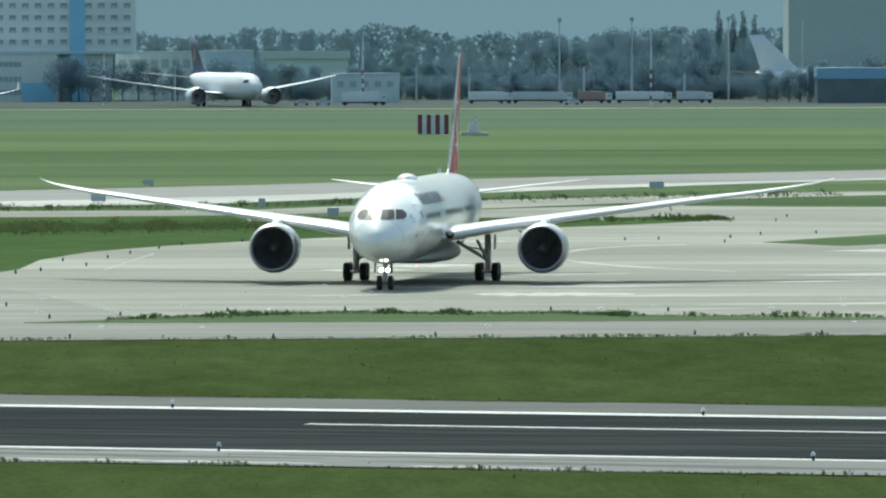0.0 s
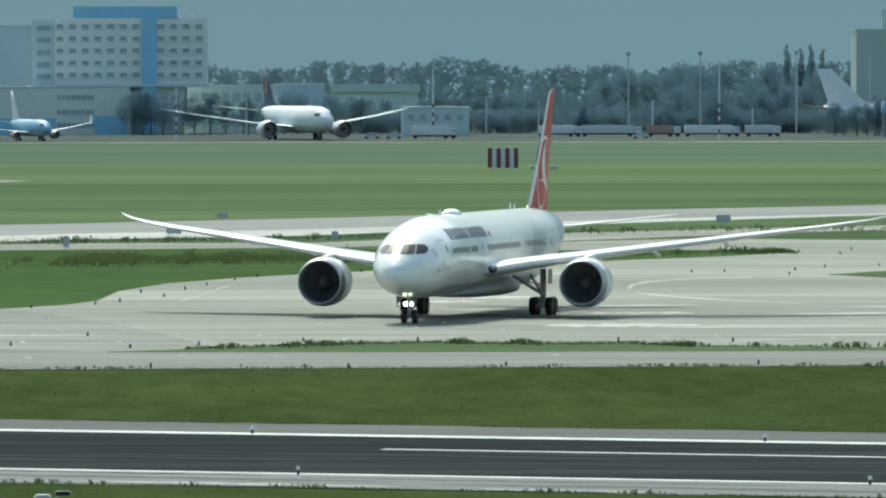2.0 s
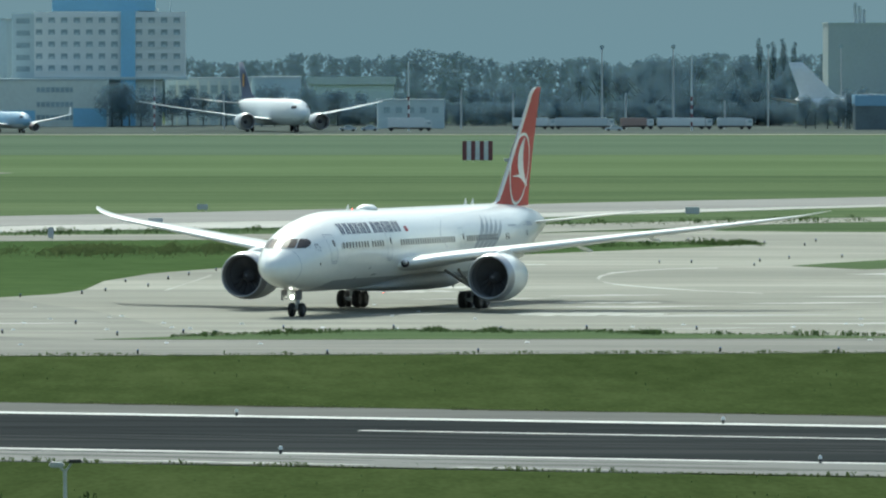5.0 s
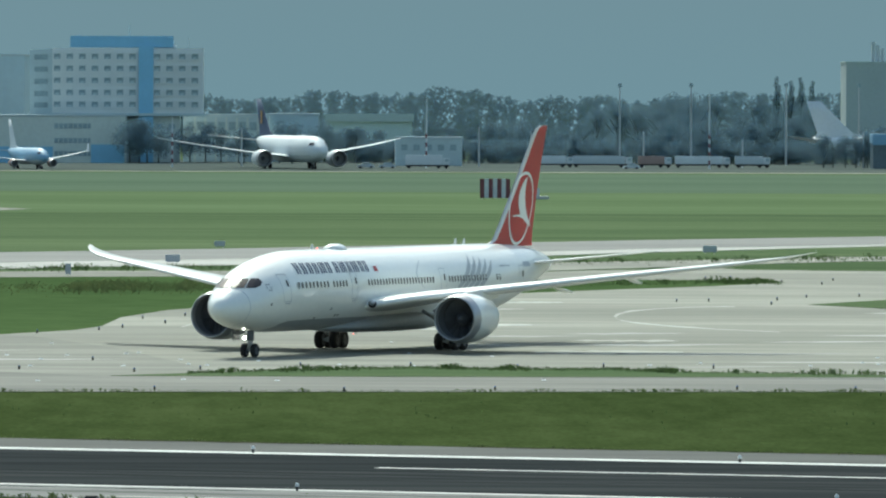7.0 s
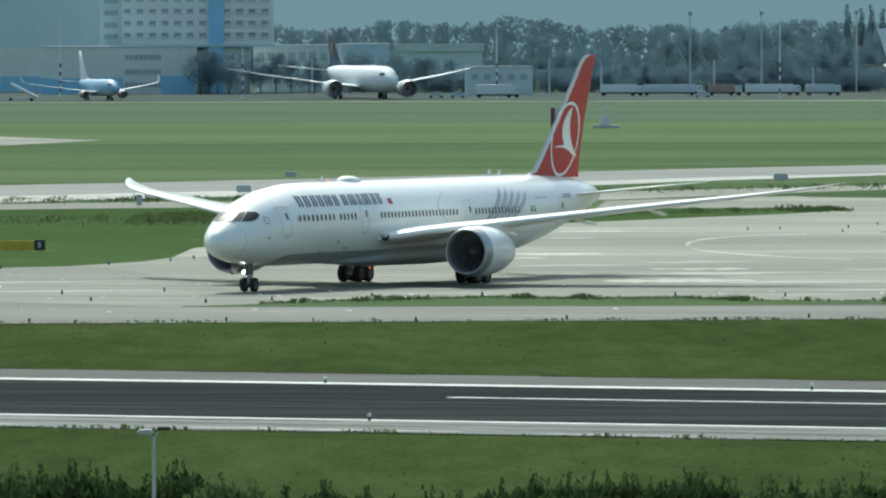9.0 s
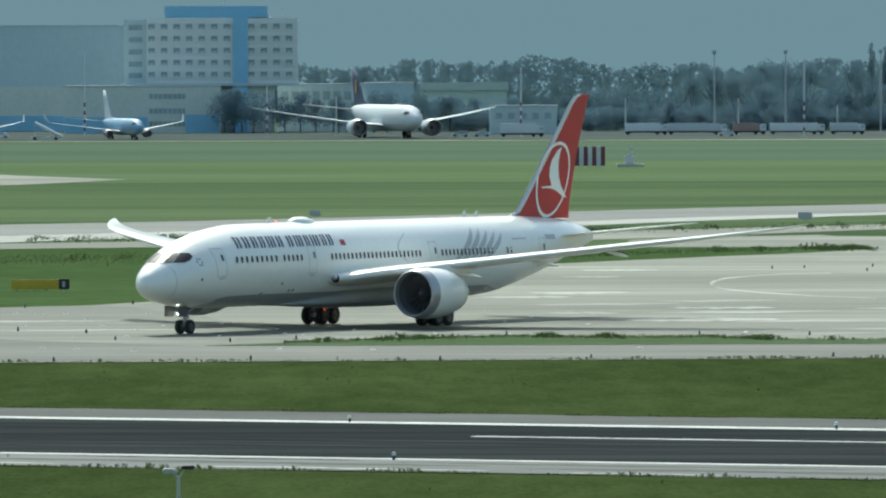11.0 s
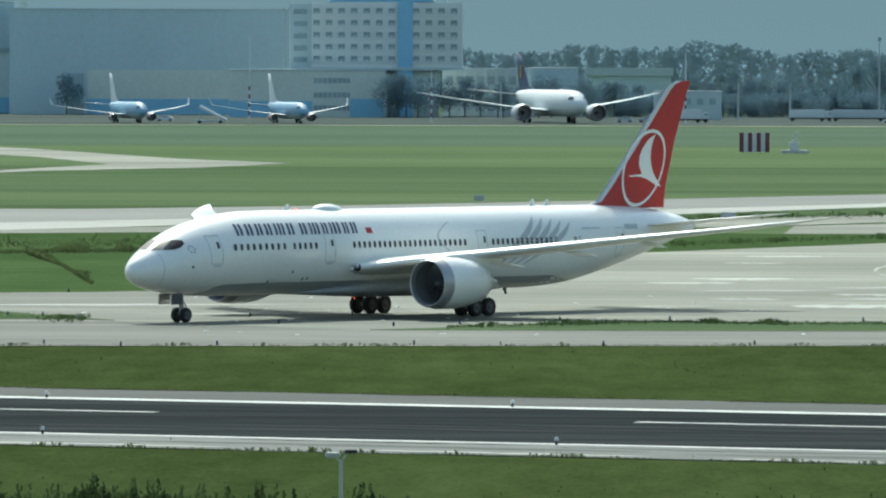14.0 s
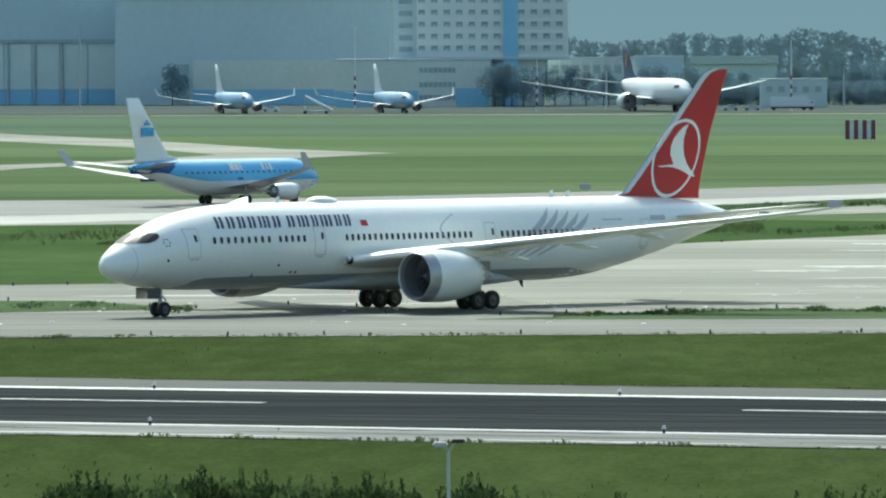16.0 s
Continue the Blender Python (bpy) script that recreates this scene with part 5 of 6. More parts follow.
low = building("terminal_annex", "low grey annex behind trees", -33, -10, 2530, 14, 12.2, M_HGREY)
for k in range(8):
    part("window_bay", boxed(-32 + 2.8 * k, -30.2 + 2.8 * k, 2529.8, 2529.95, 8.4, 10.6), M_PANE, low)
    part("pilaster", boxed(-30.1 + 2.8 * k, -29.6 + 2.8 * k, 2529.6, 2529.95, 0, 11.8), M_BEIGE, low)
building("warehouse", "warehouse with flat roof, coloured haze-blue", -10, 3.2, 2545, 20, 12.4, M_HANGAR)
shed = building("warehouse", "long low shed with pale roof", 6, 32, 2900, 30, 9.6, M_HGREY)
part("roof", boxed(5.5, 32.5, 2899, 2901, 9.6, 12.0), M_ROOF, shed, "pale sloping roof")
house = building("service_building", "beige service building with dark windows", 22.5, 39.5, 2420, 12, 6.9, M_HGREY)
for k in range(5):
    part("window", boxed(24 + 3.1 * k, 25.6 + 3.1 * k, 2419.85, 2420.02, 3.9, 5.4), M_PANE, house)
tower = building("tower_block", "plain block standing over the trees, coloured close to the haze", 164.5, 202, 2900, 30, 28.0, M_TOWER)
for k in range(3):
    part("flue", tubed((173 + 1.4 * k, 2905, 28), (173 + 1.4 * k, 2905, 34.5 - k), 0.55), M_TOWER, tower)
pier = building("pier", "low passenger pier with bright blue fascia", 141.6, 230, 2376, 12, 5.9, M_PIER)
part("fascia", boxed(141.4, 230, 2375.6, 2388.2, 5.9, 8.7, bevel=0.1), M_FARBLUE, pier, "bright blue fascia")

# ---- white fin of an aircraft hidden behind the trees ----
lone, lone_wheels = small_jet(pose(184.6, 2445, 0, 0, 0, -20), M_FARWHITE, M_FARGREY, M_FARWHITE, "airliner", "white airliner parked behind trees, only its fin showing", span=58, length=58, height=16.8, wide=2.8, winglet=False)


# ---- masts, vehicles ----
def mast(x, y, h, banded, lamps):
    m = empty("light_mast" if lamps else "mast", pose(x, y, 0))
    tagged(m, "slim pale mast with red and white foot" if banded else "tall lighting mast with lamp head", "mast", group="masts on the far apron")
    if banded:
        for k in range(8):
            part("band", tubed((0, 0, k * 1.05), (0, 0, (k + 1) * 1.05), 0.24, seg=8), M_BOARD_R if k % 2 else M_FARWHITE, m)
        part("pole", tubed((0, 0, 8.4), (0, 0, h), 0.2, 0.12, seg=8), M_FARWHITE, m)
    else:
        part("pole", tubed((0, 0, 0), (0, 0, h), 0.24, 0.14, seg=8), M_POLE, m)
        if lamps:
            part("lamp_head", boxed(-0.5, 0.5, -0.5, 0.5, h, h + 1.0, bevel=0.1), M_PANE, m, "dark lamp head")


for x, y, h, banded, lamps in ((99.5, 2350, 18.1, True, False), (-33.3, 2350, 12.7, True, False), (29.5, 2350, 17.1, True, False), (-80, 2400, 21, True, False),
                               (81.6, 2480, 20.2, False, True), (100.2, 2480, 20.3, False, True), (125, 2480, 20.4, False, True), (144, 2480, 20.4, False, True),
                               (-16.5, 2400, 9.5, False, False), (43.4, 2400, 10, False, False), (85, 2400, 9, False, False), (110, 2400, 7, False, False), (140.5, 2400, 9, False, False), (56.5, 2400, 9, False, False), (-149.5, 2400, 22, False, False)):
    mast(x, y, h, banded, lamps)


def lorry(x, y, length, h, mat, label):
    v = empty("lorry", pose(x, y, 0))
    tagged(v, label, "lorry", group="vehicles on the far road")
    part("box_body", boxed(0, length, 0, 2.4, 0.9, h, bevel=0.08), mat, v)
    part("chassis", boxed(0.1, length + 1.6, 0.3, 2.1, 0.55, 0.88), M_BLACK, v)
    part("cab", boxed(length + 0.1, length + 1.8, 0.1, 2.3, 0.9, min(h, 2.6), bevel=0.15), M_FARWHITE, v)
    part("cab_window", boxed(length + 0.7, length + 1.6, 0.04, 0.14, 1.7, 2.3), M_PANE, v)
    for k in (0.8, length - 0.9, length + 1.0):
        bm = bmesh.new()
        tube(bm, (k, 0.1, 0.48), (k, 0.4, 0.48), 0.48, seg=12)
        part("wheel", bm, M_TYRE, v)


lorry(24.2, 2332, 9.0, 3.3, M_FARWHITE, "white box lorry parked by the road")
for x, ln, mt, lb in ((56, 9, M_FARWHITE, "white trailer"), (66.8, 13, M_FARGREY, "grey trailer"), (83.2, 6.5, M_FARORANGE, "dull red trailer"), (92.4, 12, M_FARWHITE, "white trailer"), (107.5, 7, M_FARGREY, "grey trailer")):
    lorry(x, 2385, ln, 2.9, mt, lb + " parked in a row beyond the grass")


def car(x, y, mat):
    c = empty("car", pose(x, y, 0))
    tagged(c, "small pale car parked by the far road", "car", group="vehicles on the far road")
    bm = bmesh.new()
    prof = [(0, 0.35), (0, 0.8), (0.9, 0.95), (1.6, 1.45), (3.0, 1.45), (3.7, 0.95), (4.2, 0.8), (4.2, 0.35)]
    a = [bm.verts.new((p, 0, q)) for p, q in prof]
    b = [bm.verts.new((p, 1.7, q)) for p, q in prof]
    bm.faces.new(a)
    bm.faces.new(b[::-1])
    for i in range(8):
        bm.faces.new((a[i], b[i], b[(i + 1) % 8], a[(i + 1) % 8]))
    part("body", bm, mat, c)
    part("side_window", boxed(1.5, 3.1, -0.02, 0.02, 1.0, 1.35), M_PANE, c)
    for k in (0.8, 3.4):
        part("wheel", tubed((k, -0.03, 0.32), (k, 0.2, 0.32), 0.32, seg=12), M_TYRE, c)


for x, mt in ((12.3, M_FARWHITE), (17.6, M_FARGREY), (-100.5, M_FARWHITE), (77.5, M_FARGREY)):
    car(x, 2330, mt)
stair = empty("boarding_stairs", pose(-87.5, 2268, 0))
tagged(stair, "white wheeled boarding stairs beside parked aircraft", "boarding stairs")
for e in (0, 1.6):
    bm = bmesh.new()
    tube(bm, (0, e, 4.2), (6.5, e, 0.8), 0.35, seg=6)
    part("stringer", bm, M_FARWHITE, stair)
for k in range(10):
    part("tread", boxed(0.3 + 0.62 * k, 0.9 + 0.62 * k, 0, 1.6, 4.0 - 0.34 * k, 4.08 - 0.34 * k), M_FARGREY, stair)
part("chassis", boxed(-1, 6, 0, 1.6, 0.4, 0.8), M_FARGREY, stair)
for k in (0, 5):
    part("wheel", tubed((k, -0.05, 0.4), (k, 0.2, 0.4), 0.4, seg=10), M_TYRE, stair)
    part("leg", tubed((k * 0.25, 0.1, 0.7), (k * 0.25, 0.1, 3.9 - 0.6 * k), 0.09, seg=6), M_FARGREY, stair)


# ---- trees ----
def leaf_cloud(rng, blobs, count, size, flatness=1.0):
    """Leaf clumps scattered over the shells of several blobs (x, y, z, r)."""
    verts, faces = [], []
    tot = sum(b[3] ** 2 for b in blobs)
    for bx, by, bz, br in blobs:
        for _ in range(max(3, int(count * br * br / tot))):
            d = Vector((rng.gauss(0, 1), rng.gauss(0, 1), rng.gauss(0, 1))).normalized()
            c = Vector((bx, by, bz)) + d * br * (0.55 + 0.5 * rng.random())
            tilt = (d + 0.8 * Vector((rng.gauss(0, 1), rng.gauss(0, 1), rng.gauss(0, 1)))).normalized()
            u = tilt.cross(Vector((rng.gauss(0, 1), rng.gauss(0, 1), rng.gauss(0, 1)))).normalized()
            w = tilt.cross(u)
            s = size * (0.6 + 0.8 * rng.random())
            b = len(verts)
            verts += [c + u * s, c + w * s * 0.7, c - u * s * 0.9, c - w * s * 0.6]
            faces.append((b, b + 1, b + 2, b + 3))
    return verts, faces


def tree(seed, h, w, mat, kind="round"):
    rng = random.Random(seed)
    t = empty("tree")
    bm = bmesh.new()
    tube(bm, (0, 0, 0), (0.1, 0, h * 0.55), h * 0.022, h * 0.012, seg=7)
    for k in range(5):
        a = rng.random() * 6.28
        tube(bm, (0, 0, h * (0.25 + 0.06 * k)), (w * 0.3 * math.cos(a), w * 0.3 * math.sin(a), h * (0.5 + 0.07 * k)), h * 0.009, h * 0.004, seg=5)
    part("trunk", bm, M_TRUNK, t)
    blobs = []
    if kind == "poplar":
        for k in range(22):
            u = k / 21
            blobs.append((rng.uniform(-0.12, 0.12) * w, rng.uniform(-0.12, 0.12) * w, h * (0.14 + 0.84 * u), w * 0.55 * (0.35 + 0.75 * math.sin(math.pi * (0.15 + 0.8 * u)))))
    else:
        for k in range(11):
            a, r = rng.random() * 6.28, w * 0.34 * math.sqrt(rng.random())
            z = h * rng.uniform(0.28, 0.82)
            blobs.append((r * math.cos(a), r * math.sin(a), z, w * rng.uniform(0.16, 0.27)))
        blobs.append((0, 0, h * 0.86, w * 0.2))
    v, f = leaf_cloud(rng, blobs, 4200 if kind != "poplar" else 1800, h * (0.021 if kind != "poplar" else 0.016))
    link("crown", v, f, mat, t, label="dense leafy crown")
    return t


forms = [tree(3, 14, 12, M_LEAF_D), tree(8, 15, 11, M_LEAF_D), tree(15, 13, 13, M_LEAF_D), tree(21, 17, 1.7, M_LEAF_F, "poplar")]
used = [False] * 4
rng = random.Random(5)
spots = []
for x in range(-31, 14, 4):
    spots.append((x + rng.uniform(-1.5, 1.5), 2490 + rng.uniform(-10, 10), rng.uniform(0.6, 0.78), rng.randrange(3)))
for x, hh in ((8, 8.6), (14, 9.4), (19, 8.4), (25, 6.5), (29, 9.6), (33, 11.4), (38, 9.2), (44, 9.0), (49, 10.6), (54, 13.2), (58, 11.5), (63, 13.4), (68, 11.6), (73, 12.8), (78, 14.4), (84, 16.2), (89, 15.2), (94, 17.2), (99, 18.6),
              (104, 19.4), (110, 17.2), (115, 16.2), (121, 17.6), (127, 16.8), (133, 16.4), (128, 8.2), (130.5, 7.6), (133.5, 7.8), (136, 8.4), (138.2, 9.0), (138.9, 9.6), (144, 10.2), (148, 10.4), (152, 10.2), (156, 10.8), (160, 11), (165, 11.5), (170, 12), (176, 12), (183, 14), (190, 15)):
    spots.append((x * 1.02, 2600 + rng.uniform(-25, 25) if x < 127.5 or x == 133 else (2402 if x < 139 else 2500) + rng.uniform(-5, 5), hh / 14.5 * rng.uniform(0.94, 1.04), rng.randrange(3)))
    if x > 40 and x < 127.5:
        spots.append((x + 3, 2520 + rng.uniform(-12, 12), hh / 14.5 * rng.uniform(0.5, 0.75), rng.randrange(3)))
for x in (131.5, 135.5, 138.2, 141.4):
    spots.append((x, 2660, 1.3 + 0.08 * rng.random(), 3))
# the tree at -134 is added to darken the hangar recess
for x in (-46, -43.5, -41.5, -38.5, -134):
    spots.append((x, 2470 if x > -60 else 2550, 0.8, rng.randrange(3)))
for x, y, s, k in spots:
    m = Matrix.Translation((x, y, 0)) @ Matrix.Rotation(rng.random() * 6.28, 4, "Z")
    ob = forms[k] if not used[k] else copy_thing(forms[k], m)
    if not used[k]:
        ob.matrix_basis = m
        used[k] = True
    ob.scale = (s, s, s)
    tagged(ob, "slender poplar standing above the other trees" if k == 3 else "broad tree beyond the far apron, leaves coloured blue-grey for haze", "tree", group="trees beyond the apron")

rng = random.Random(11)
blobs = []
for k in range(330):
    x = -240 + 510 * k / 330 + rng.uniform(-2, 2)
    prof = 17.6 + 1.1 * math.sin(x * 0.045) + 0.8 * math.sin(x * 0.13 + 1) + 0.5 * math.sin(x * 0.31)
    if 45 < x < 62:
        prof += 1.2
    for j in range(6):
        r = rng.uniform(1.6, 3.0)
        blobs.append((x, 3350 + rng.uniform(-50, 50), max(r, prof - 3.0 * j - r + rng.uniform(-0.7, 0.7)), r))
v, f = leaf_cloud(rng, blobs, 110000, 0.75)
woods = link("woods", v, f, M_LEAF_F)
tagged(woods, "line of distant woods on the horizon, haze put in its colour", "woods", kind="stuff")
blobs = []
for k in range(420):
    x = 3 + 215 * k / 420
    for j in range(3):
        blobs.append((x + rng.uniform(-2, 2), 2512 + rng.uniform(-8, 8), rng.uniform(0.8, 5.2), rng.uniform(1.0, 2.0)))
v, f = leaf_cloud(rng, blobs, 76000, 0.5)
tagged(link("undergrowth", v, f, M_LEAF_D), "tangled undergrowth below the far trees, coloured blue-grey for haze", "shrubs", kind="stuff")


# ---- airfield furniture ----
board = empty("marker_board", pose(30.5, 1674, 0))
tagged(board, "upright board with maroon and white stripes on the grass", "marker board")
for k in range(7):
    part("stripe_panel", boxed(k * 0.757, (k + 1) * 0.757, 0, 0.12, 0.25, 3.6), M_BOARD_W if k % 2 else M_BOARD_R, board)
for k in range(4):
    part("leg", tubed((0.4 + 1.5 * k, 0.2, 0), (0.4 + 1.5 * k, 0.2, 3.3), 0.07, seg=6), M_POLE, board)
gear = empty("antenna_station", pose(40.2, 1680, 0))
tagged(gear, "small pale antenna station on a low plinth", "antenna")
part("plinth", boxed(-2.2, 2.6, -1.5, 1.5, 0, 0.5, bevel=0.05), M_POLE, gear)
part("cabinet", boxed(-0.8, 0.9, -0.6, 0.6, 0.5, 1.9, bevel=0.05), M_BOARD_W, gear)
part("mast", tubed((0.3, 0, 1.9), (0.3, 0, 3.6), 0.09, seg=6), M_POLE, gear)
for k in range(4):
    a = k * 1.5
    part("reflector", boxed(-0.2 + 0.35 * (k % 2), 0.2 + 0.4 * (k % 2), -0.1, 0.1, 2.0 + 0.45 * k, 2.35 + 0.45 * k), M_BOARD_W, gear)


def sign_back(x, y, w, h):
    s = empty("taxiway_sign", pose(x, y, 0))
    tagged(s, "grey back of a boxy taxiway sign on short legs", "sign", group="taxiway signs")
    part("case", boxed(-w / 2, w / 2, 0, 0.25, 0.18, h, bevel=0.03), M_SEAM, s)
    for e in (-0.3, 0.3):
        part("leg", tubed((w * e, 0.12, -0.02), (w * e, 0.12, 0.22), 0.05, seg=6), M_POLE, s)


for x, y, w, h in ((-14.7, 1044, 1.6, 0.95), (47.4, 1117, 1.65, 0.95), (-24.4, 973, 0.6, 1.25), (-10.5, 1149, 1.3, 0.8), (9.3, 962, 1.1, 0.95), (2.5, 1012, 0.7, 1.0), (17.5, 1025, 1.5, 1.0)):
    sign_back(x, y, w, h)
ysign = empty("taxiway_sign", pose(-28.3, 783, 0))
tagged(ysign, "long yellow taxiway sign with a black end panel", "sign", group="taxiway signs")
part("yellow_panel", boxed(-3.9, 0, 0, 0.3, 0.15, 0.95, bevel=0.03), M_YEL, ysign, "yellow panel")
part("black_panel", boxed(0.02, 0.9, 0, 0.3, 0.15, 1.0, bevel=0.03), M_BLACK, ysign, "black panel")
part("mark_bar", boxed(0.3, 0.55, -0.02, 0.0, 0.35, 0.8), M_STRUT, ysign)
for k in (-3.4, -2.2, -1, 0.4):
    part("leg", tubed((k, 0.15, -0.03), (k, 0.15, 0.2), 0.06, seg=6), M_POLE, ysign)

# runway edge lights
for k in range(-5, 6):
    for v, off in ((20.9, -12.2), (-21.3, 8.9)):
        x, y = rw(off + 27.35 * k, v)
        ob = empty("edge_light", pose(x, y, 0))
        tagged(ob, "white elevated runway edge light on a black stem", "runway light", group="runway edge lights")
        part("stem", tubed((0, 0, 0), (0, 0, 0.2), 0.07, 0.05, seg=8), M_BLACK, ob)
        part("head", tube(tubed((0, 0, 0.2), (0, 0, 0.30), 0.09, 0.10, seg=10), (0, 0, 0.30), (0, 0, 0.38), 0.10, 0.03, seg=10), M_FARWHITE, ob, "white lamp head")


def marker(x, y, h=0.22):
    ob = empty("edge_marker", pose(x, y, 0))
    tagged(ob, "short dark taxiway edge marker post", "marker post", group="taxiway edge markers")
    part("post", tubed((0, 0, 0), (0, 0, h), 0.07, 0.06, seg=8), M_BLACK, ob)
    part("cap", tubed((0, 0, h), (0, 0, h + 0.08), 0.08, 0.03, seg=8), M_KDARK, ob)


for x, y in ((-11.6, 641), (-7.2, 646), (-5.0, 643), (-0.4, 655), (7.2, 656), (28, 653), (27.5, 606), (2.4, 601), (41, 603), (-28, 598), (-9.6, 602), (-15, 668), (-22, 662), (-33.5, 654), (-39, 664), (-44.5, 658), (-27, 668), (-19.5, 646),
             (-13.6, 790), (-11.5, 775), (-10.2, 800), (-8.6, 815), (-6.4, 832), (-4.6, 846), (-14.7, 760), (-16.4, 752), (-21.0, 742), (-29, 731), (-38, 726), (-46, 722),
             (33.5, 860), (36.5, 862), (41.6, 850), (43.0, 868), (46.3, 880), (51.5, 885), (40.5, 965), (43.2, 968), (47.5, 950), (51, 940), (53.2, 960), (0.5, 858), (4.5, 864),
             (-50, 720), (-33, 601), (-22, 600), (12, 603.5), (35, 605), (48, 652), (20.5, 655), (14.5, 652), (-47.5, 679), (-36.5, 663)):
    marker(x, y)

# flush taxiway lights, coloured pale for the sun glint they would catch
rng = random.Random(4)
flush = []
for k in range(46):
    flush.append((rng.uniform(-45, 45), rng.choice((624, 626, 652, 660, 668, 684, 700, 715)) + rng.uniform(-4, 4)))
disc = None
for x, y in flush:
    if disc is None:
        bm = bmesh.new()
        bmesh.ops.create_cone(bm, cap_ends=True, segments=10, radius1=0.17, radius2=0.11, depth=0.06, matrix=Matrix.Translation((0, 0, 0.03)))
        me = bpy.data.meshes.new("flush_light")
        bm.to_mesh(me)
        bm.free()
        me.materials.append(M_FARWHITE)
        disc = me
    ob = new("flush_light", disc)
    ob.location = (x, y, 0.0)
    tagged(ob, "pale flush taxiway light set in concrete", "taxiway light", group="flush taxiway lights")


# ---- weeds along the edges ----
def weeds(name, label, rows, count, seed, hmin, hmax, mat, spread):
    rng = random.Random(seed)
    verts, faces = [], []
    for _ in range(count):
        i = rng.randrange(len(rows) - 1)
        (xa, ya), (xb, yb) = rows[i], rows[i + 1]
        u = rng.random()
        x, y = xa + (xb - xa) * u, ya + (yb - ya) * u + rng.gauss(0, spread)
        patch = 0.35 + 0.65 * max(0.0, math.sin(x * 0.9 + 2 * math.sin(x * 0.37 + seed)))
        h = rng.uniform(hmin, hmax) * patch
        for _k in range(3):
            a = rng.random() * 6.28
            dx, dy = math.cos(a) * h * 0.4, math.sin(a) * h * 0.4
            w = 0.05 + 0.10 * h
            b = len(verts)
            verts += [(x - w * dy / h, y + w * dx / h, -0.03), (x + w * dy / h, y - w * dx / h, -0.03), (x + dx + w * 0.5, y + dy, h * 0.7), (x + dx * 1.6, y + dy * 1.6, h)]
            faces.append((b, b + 1, b + 2, b + 3))
    return tagged(link(name, verts, faces, mat), label, "weeds", kind="stuff")


weeds("verge_weeds", "ragged tufts of weeds along the taxiway edge", [(-60, 595), (-38, 597.3), (18, 602.3), (60, 606)], 1800, 1, 0.05, 0.24, M_WEED, 0.9)
weeds("verge_weeds", "rough grass tufts on the narrow verge", [(-8, 639), (0, 646), (7.5, 652), (14, 648), (21, 650), (25, 643), (45, 638), (70, 638)], 2600, 2, 0.1, 0.42, M_LEAF_N2, 2.0)
weeds("verge_weeds", "rough grass tufts on the narrow verge", [(-60, 672), (-46, 665), (-41, 667), (-36, 659), (-33, 655)], 1200, 3, 0.06, 0.25, M_LEAF_N2, 4.0)
weeds("tall_weeds", "dark belt of tall weeds across the grass", [(-70, 890), (-24, 912), (-12, 920), (-2, 924), (9, 930)], 7000, 4, 0.12, 0.5, M_WEED, 12.0)
weeds("tall_weeds", "dark rank grass on the junction island", [(10, 905), (25, 935), (40, 952), (47, 950)], 1500, 6, 0.15, 0.4, M_LEAF_N2, 6.0)
weeds("tall_weeds", "weeds along the far taxiway edge", [(-40, 1005), (-8, 1018), (28, 1062), (66, 1085)], 2600, 7, 0.12, 0.5, M_LEAF_N2, 8.0)
weeds("runway_weeds", "tufts along the runway shoulder", [rw(-50, -33.6), rw(-20, -33.6), rw(15, -33.6), rw(50, -33.6)], 900, 8, 0.05, 0.28, M_WEED, 0.4)
weeds("runway_weeds", "dry earth and tufts by the runway shoulder", [rw(-50, 34.3), rw(0, 34.3), rw(50, 34.3)], 900, 9, 0.03, 0.15, M_WEED, 0.5)
weeds("meadow_tufts", "scattered darker tufts in the mown grass", [(-60, 560), (0, 560), (60, 560)], 260, 12, 0.08, 0.2, M_LEAF_N2, 16.0)
weeds("meadow_tufts", "scattered darker tufts in the mown grass", [(-40, 400), (0, 400), (40, 395)], 300, 13, 0.05, 0.18, M_LEAF_N2, 18.0)
# dark ditch edge with rank growth
weeds("ditch_growth", "dark rank growth along a drainage ditch", [(-48.5, 858), (-43.0, 812), (-37.5, 752)], 800, 14, 0.35, 0.8, M_WEED, 0.9)

weeds("ditch_growth", "dark rank growth across the grass", [(-52, 862), (-46, 868), (-38, 872)], 900, 15, 0.3, 0.8, M_WEED, 3.0)

# ---- lamp post and hedge below the viewpoint ----
post = empty("lamp_post", pose(-5.9, 250, 0))
tagged(post, "grey street lamp post with twin flat heads", "street lamp")
part("pole", tubed((0, 0, -0.04), (0, 0, 8.05), 0.085, 0.045, seg=12), M_POLE, post)
part("arm", tubed((0, 0, 8.0), (0.2, 0, 8.28), 0.03, seg=8), M_POLE, post)
part("arm", tubed((0, 0, 8.0), (-0.15, 0, 8.14), 0.03, seg=8), M_POLE, post)
part("lamp_head", boxed(-0.42, -0.02, -0.2, 0.2, 8.12, 8.26, bevel=0.04), M_STRUT, post, "pale flat lamp head")
part("lamp_head", boxed(0.06, 0.46, -0.2, 0.2, 8.24, 8.34, bevel=0.04), M_BLACK, post, "dark flat lamp head")

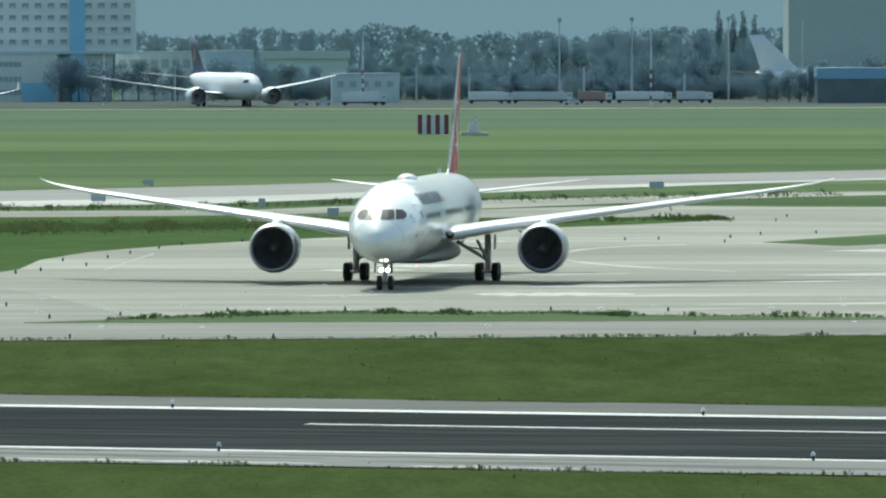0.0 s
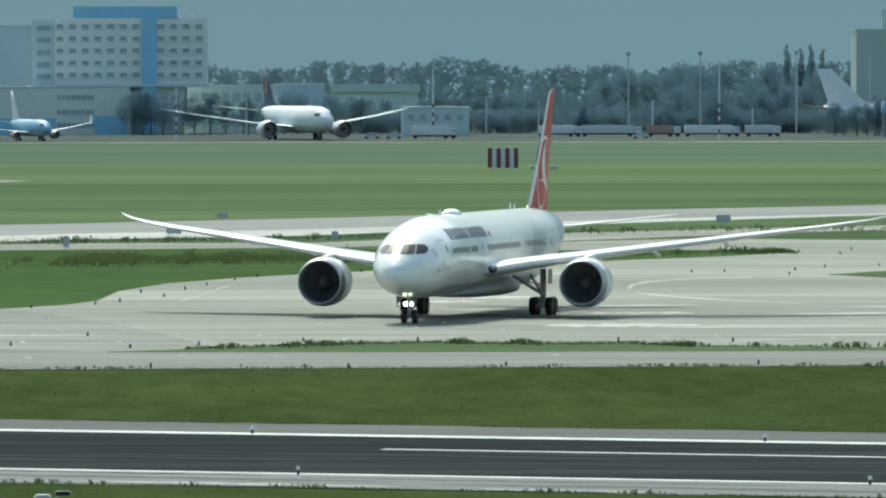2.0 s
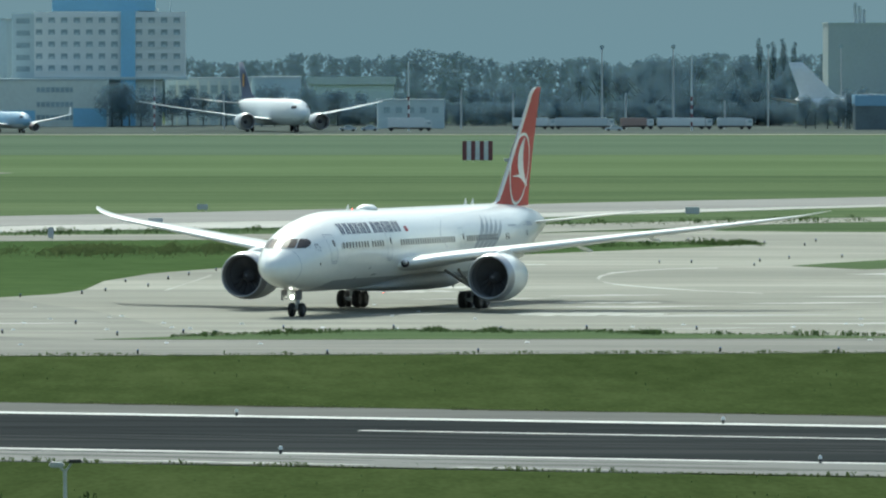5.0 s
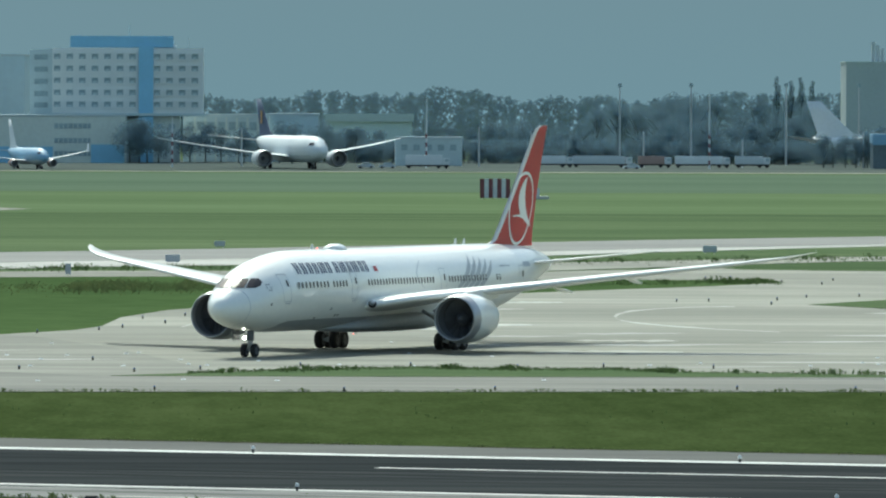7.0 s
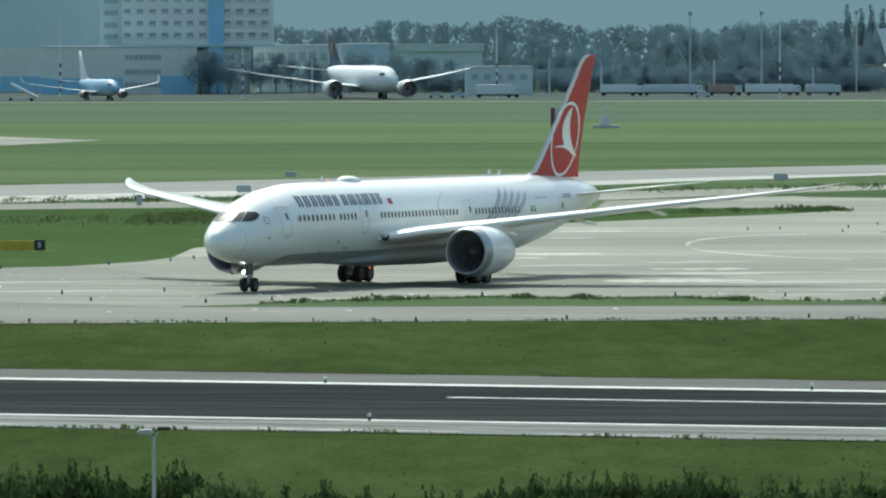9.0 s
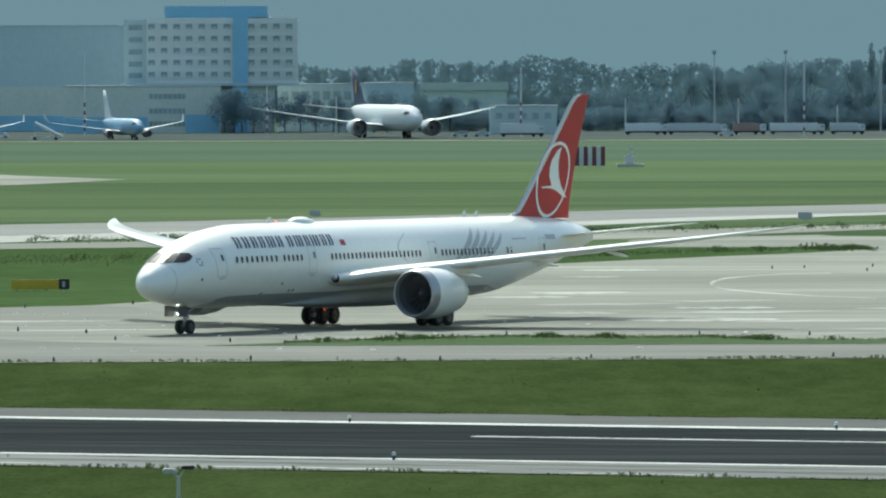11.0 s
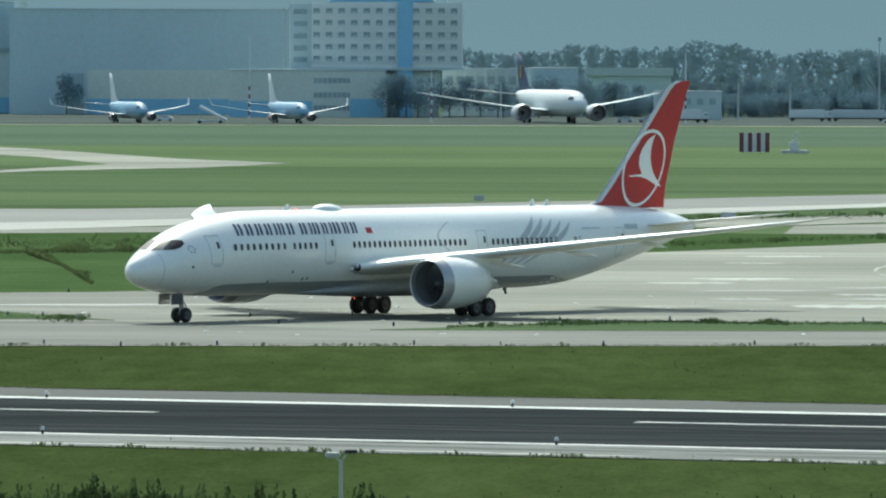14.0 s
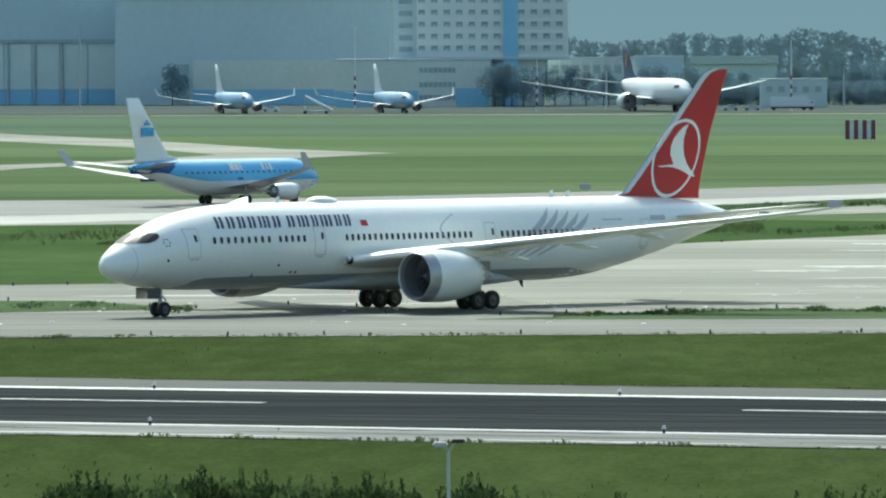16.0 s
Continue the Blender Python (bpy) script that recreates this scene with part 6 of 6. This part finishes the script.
SHRUB_TOPS = [(-30, 6.0), (-16, 6.5), (-10.8, 6.35), (-9, 6.25), (-7.6, 6.42), (-6.6, 5.95), (-5.4, 6.2), (-4.0, 5.9), (-2.2, 5.75), (-0.6, 5.65), (1.2, 5.75), (2.4, 5.7), (3.6, 6.0), (5.2, 6.05), (7, 6.1), (8.6, 6.0), (10, 5.95), (12, 6.05), (13.5, 5.85), (15, 5.4), (25, 5.2)]
rng = random.Random(9)
leaf_faces = [0]
x = -17.0
while x < 17.0:
    top, = lerp_table(SHRUB_TOPS, x)
    top += rng.uniform(-0.25, 0.15)
    sh = empty("shrub", pose(x, 268 + rng.uniform(-2.5, 2.5), 0))
    tagged(sh, "tall dark green leafy shrub in a hedge", "shrub", group="hedge shrubs")
    bm = bmesh.new()
    for k in range(6):
        a = rng.random() * 6.28
        tube(bm, (0, 0, -0.04), (0.7 * math.cos(a), 0.7 * math.sin(a), top * rng.uniform(0.7, 0.95)), 0.06, 0.012, seg=5)
    part("stems", bm, M_TRUNK, sh)
    verts, faces = [], []
    for _ in range(2600):
        a, r = rng.random() * 6.28, 1.1 * math.sqrt(rng.random())
        z = top * (1 - 0.55 * rng.random() ** 1.4) - 0.5 * r * r - 0.15 * math.sin(5 * a + x) ** 2
        c = Vector((r * math.cos(a), r * math.sin(a), z))
        u = Vector((rng.gauss(0, 0.5), rng.gauss(0, 0.5), 1 + rng.random())).normalized()
        w = u.cross(Vector((rng.gauss(0, 1), rng.gauss(0, 1), 0.2))).normalized()
        s = rng.uniform(0.06, 0.15)
        b = len(verts)
        verts += [c - u * s, c + w * s * 0.45, c + u * s, c - w * s * 0.45]
        faces.append((b, b + 1, b + 2, b + 3))
    for _ in range(4):
        a, r = rng.random() * 6.28, 0.8 * rng.random()
        for k in range(14):
            c = Vector((r * math.cos(a) + rng.gauss(0, 0.04), r * math.sin(a) + rng.gauss(0, 0.04), top - 0.15 - 0.4 * r * r + 0.035 * k))
            u = Vector((rng.gauss(0, 0.5), rng.gauss(0, 0.5), 1)).normalized()
            w = u.cross(Vector((rng.gauss(0, 1), rng.gauss(0, 1), 0.2))).normalized()
            s = rng.uniform(0.05, 0.10)
            b = len(verts)
            verts += [c - u * s, c + w * s * 0.45, c + u * s, c - w * s * 0.45]
            faces.append((b, b + 1, b + 2, b + 3))
    link("crown", verts, faces, rng.choice((M_LEAF_N, M_LEAF_N, M_LEAF_N2)), sh, label="dense small leaves")
    x += rng.uniform(0.75, 1.15)


# ---- a small dark bird that crosses the view ----
bird = empty("bird", pose(-60, 330, 12))
tagged(bird, "small dark swift flying fast across the field", "bird")
rings = [[(-x, r * math.sin(a), r * math.cos(a)) for a in [-2 * math.pi * k / 10 for k in range(10)]] for x, r in ((0, 0.004), (0.02, 0.016), (0.06, 0.026), (0.11, 0.022), (0.15, 0.008), (0.19, 0.003))]
v, f = loft(rings)
link("body", v, f, M_BLACK, bird, smooth=True)
bird_wings = []
for side in (-1, 1):
    out = [(0.045, 0.0), (0.03, 0.07), (0.05, 0.14), (0.11, 0.21), (0.085, 0.13), (0.09, 0.06), (0.095, 0.0)]
    vs = [(-a, side * b, 0.004) for a, b in out] + [(-a, side * b, -0.004) for a, b in out]
    fs = [tuple(range(7)), tuple(range(13, 6, -1))] + [(k, 7 + k, 7 + (k + 1) % 7, (k + 1) % 7) for k in range(7)]
    w = link("wing", vs, fs, M_BLACK, bird, label="curved dark wing")
    w.location = (0, side * 0.012, 0.008)
    bird_wings.append((w, side))
link("tail", [(-0.17, 0, 0.0), (-0.24, -0.03, 0.0), (-0.21, 0, 0.004), (-0.24, 0.03, 0.0), (-0.21, 0, -0.004)], [(0, 1, 2), (0, 2, 3), (0, 4, 1), (0, 3, 4)], M_BLACK, bird)


# ---- movement ----
def travelled(rows, t):
    """Metres rolled since the start."""
    d = 0.0
    for a, b in zip(rows, rows[1:]):
        if b[0] <= t:
            d += math.hypot(b[1] - a[1], b[2] - a[2])
        elif a[0] < t:
            d += math.hypot(b[1] - a[1], b[2] - a[2]) * (t - a[0]) / (b[0] - a[0])
    return d


BIRD_ROWS = [
    (0, -70.00, 330.00, 6.00),
    (1.5, -42.00, 330.00, 6.50),
    (2.8, -11.51, 330.00, 8.23),
    (2.9, -9.27, 330.00, 9.77),
    (3.0, -7.21, 330.00, 11.07),
    (3.1, -5.91, 330.00, 12.26),
    (3.2, -4.05, 330.00, 14.30),
    (3.3, -3.24, 330.00, 15.78),
    (3.4, -2.14, 330.00, 17.74),
    (3.5, -1.72, 330.00, 18.89),
    (3.6, -1.37, 330.00, 20.39),
    (3.7, -1.09, 330.00, 22.03),
    (5.0, 6.00, 345.00, 34.00),
    (16.0, 60.00, 400.00, 60.00),
]


def motions():
    walk(jet, [(r[0], pose(r[1], r[2], 0, 0, 0, r[3])) for r in JET_ROWS])
    walk(blue_jet, [(r[0], pose(r[1], r[2], 0, 0, 0, r[3])) for r in BLUE_ROWS])
    turned = []
    for t, x, y, z in BIRD_ROWS:
        turned.append((t, pose(x, y, z, 0, -40, 52)))
    walk(bird, turned)
    times = [0.1 * k for k in range(161)]
    for ob, base, axis, rate in SPIN:
        if axis == "Y":
            walk(ob, [(t, base @ Matrix.Rotation(travelled(JET_ROWS, t) / rate, 4, "Y")) for t in times])
        else:
            walk(ob, [(t, base @ Matrix.Rotation(radians(rate * t), 4, "X")) for t in times])
    for ob in blue_wheels:
        base = Matrix.Translation(ob.location)
        walk(ob, [(t, base @ Matrix.Rotation(radians(800 * t), 4, "Y")) for t in times])

    for ob, side in bird_wings:
        base = Matrix.Translation(ob.location)
        walk(ob, [(t, base @ Matrix.Rotation(radians(side * (8 + 30 * math.sin(2 * math.pi * 1.7 * t))), 4, "X")) for t in times])


motions()
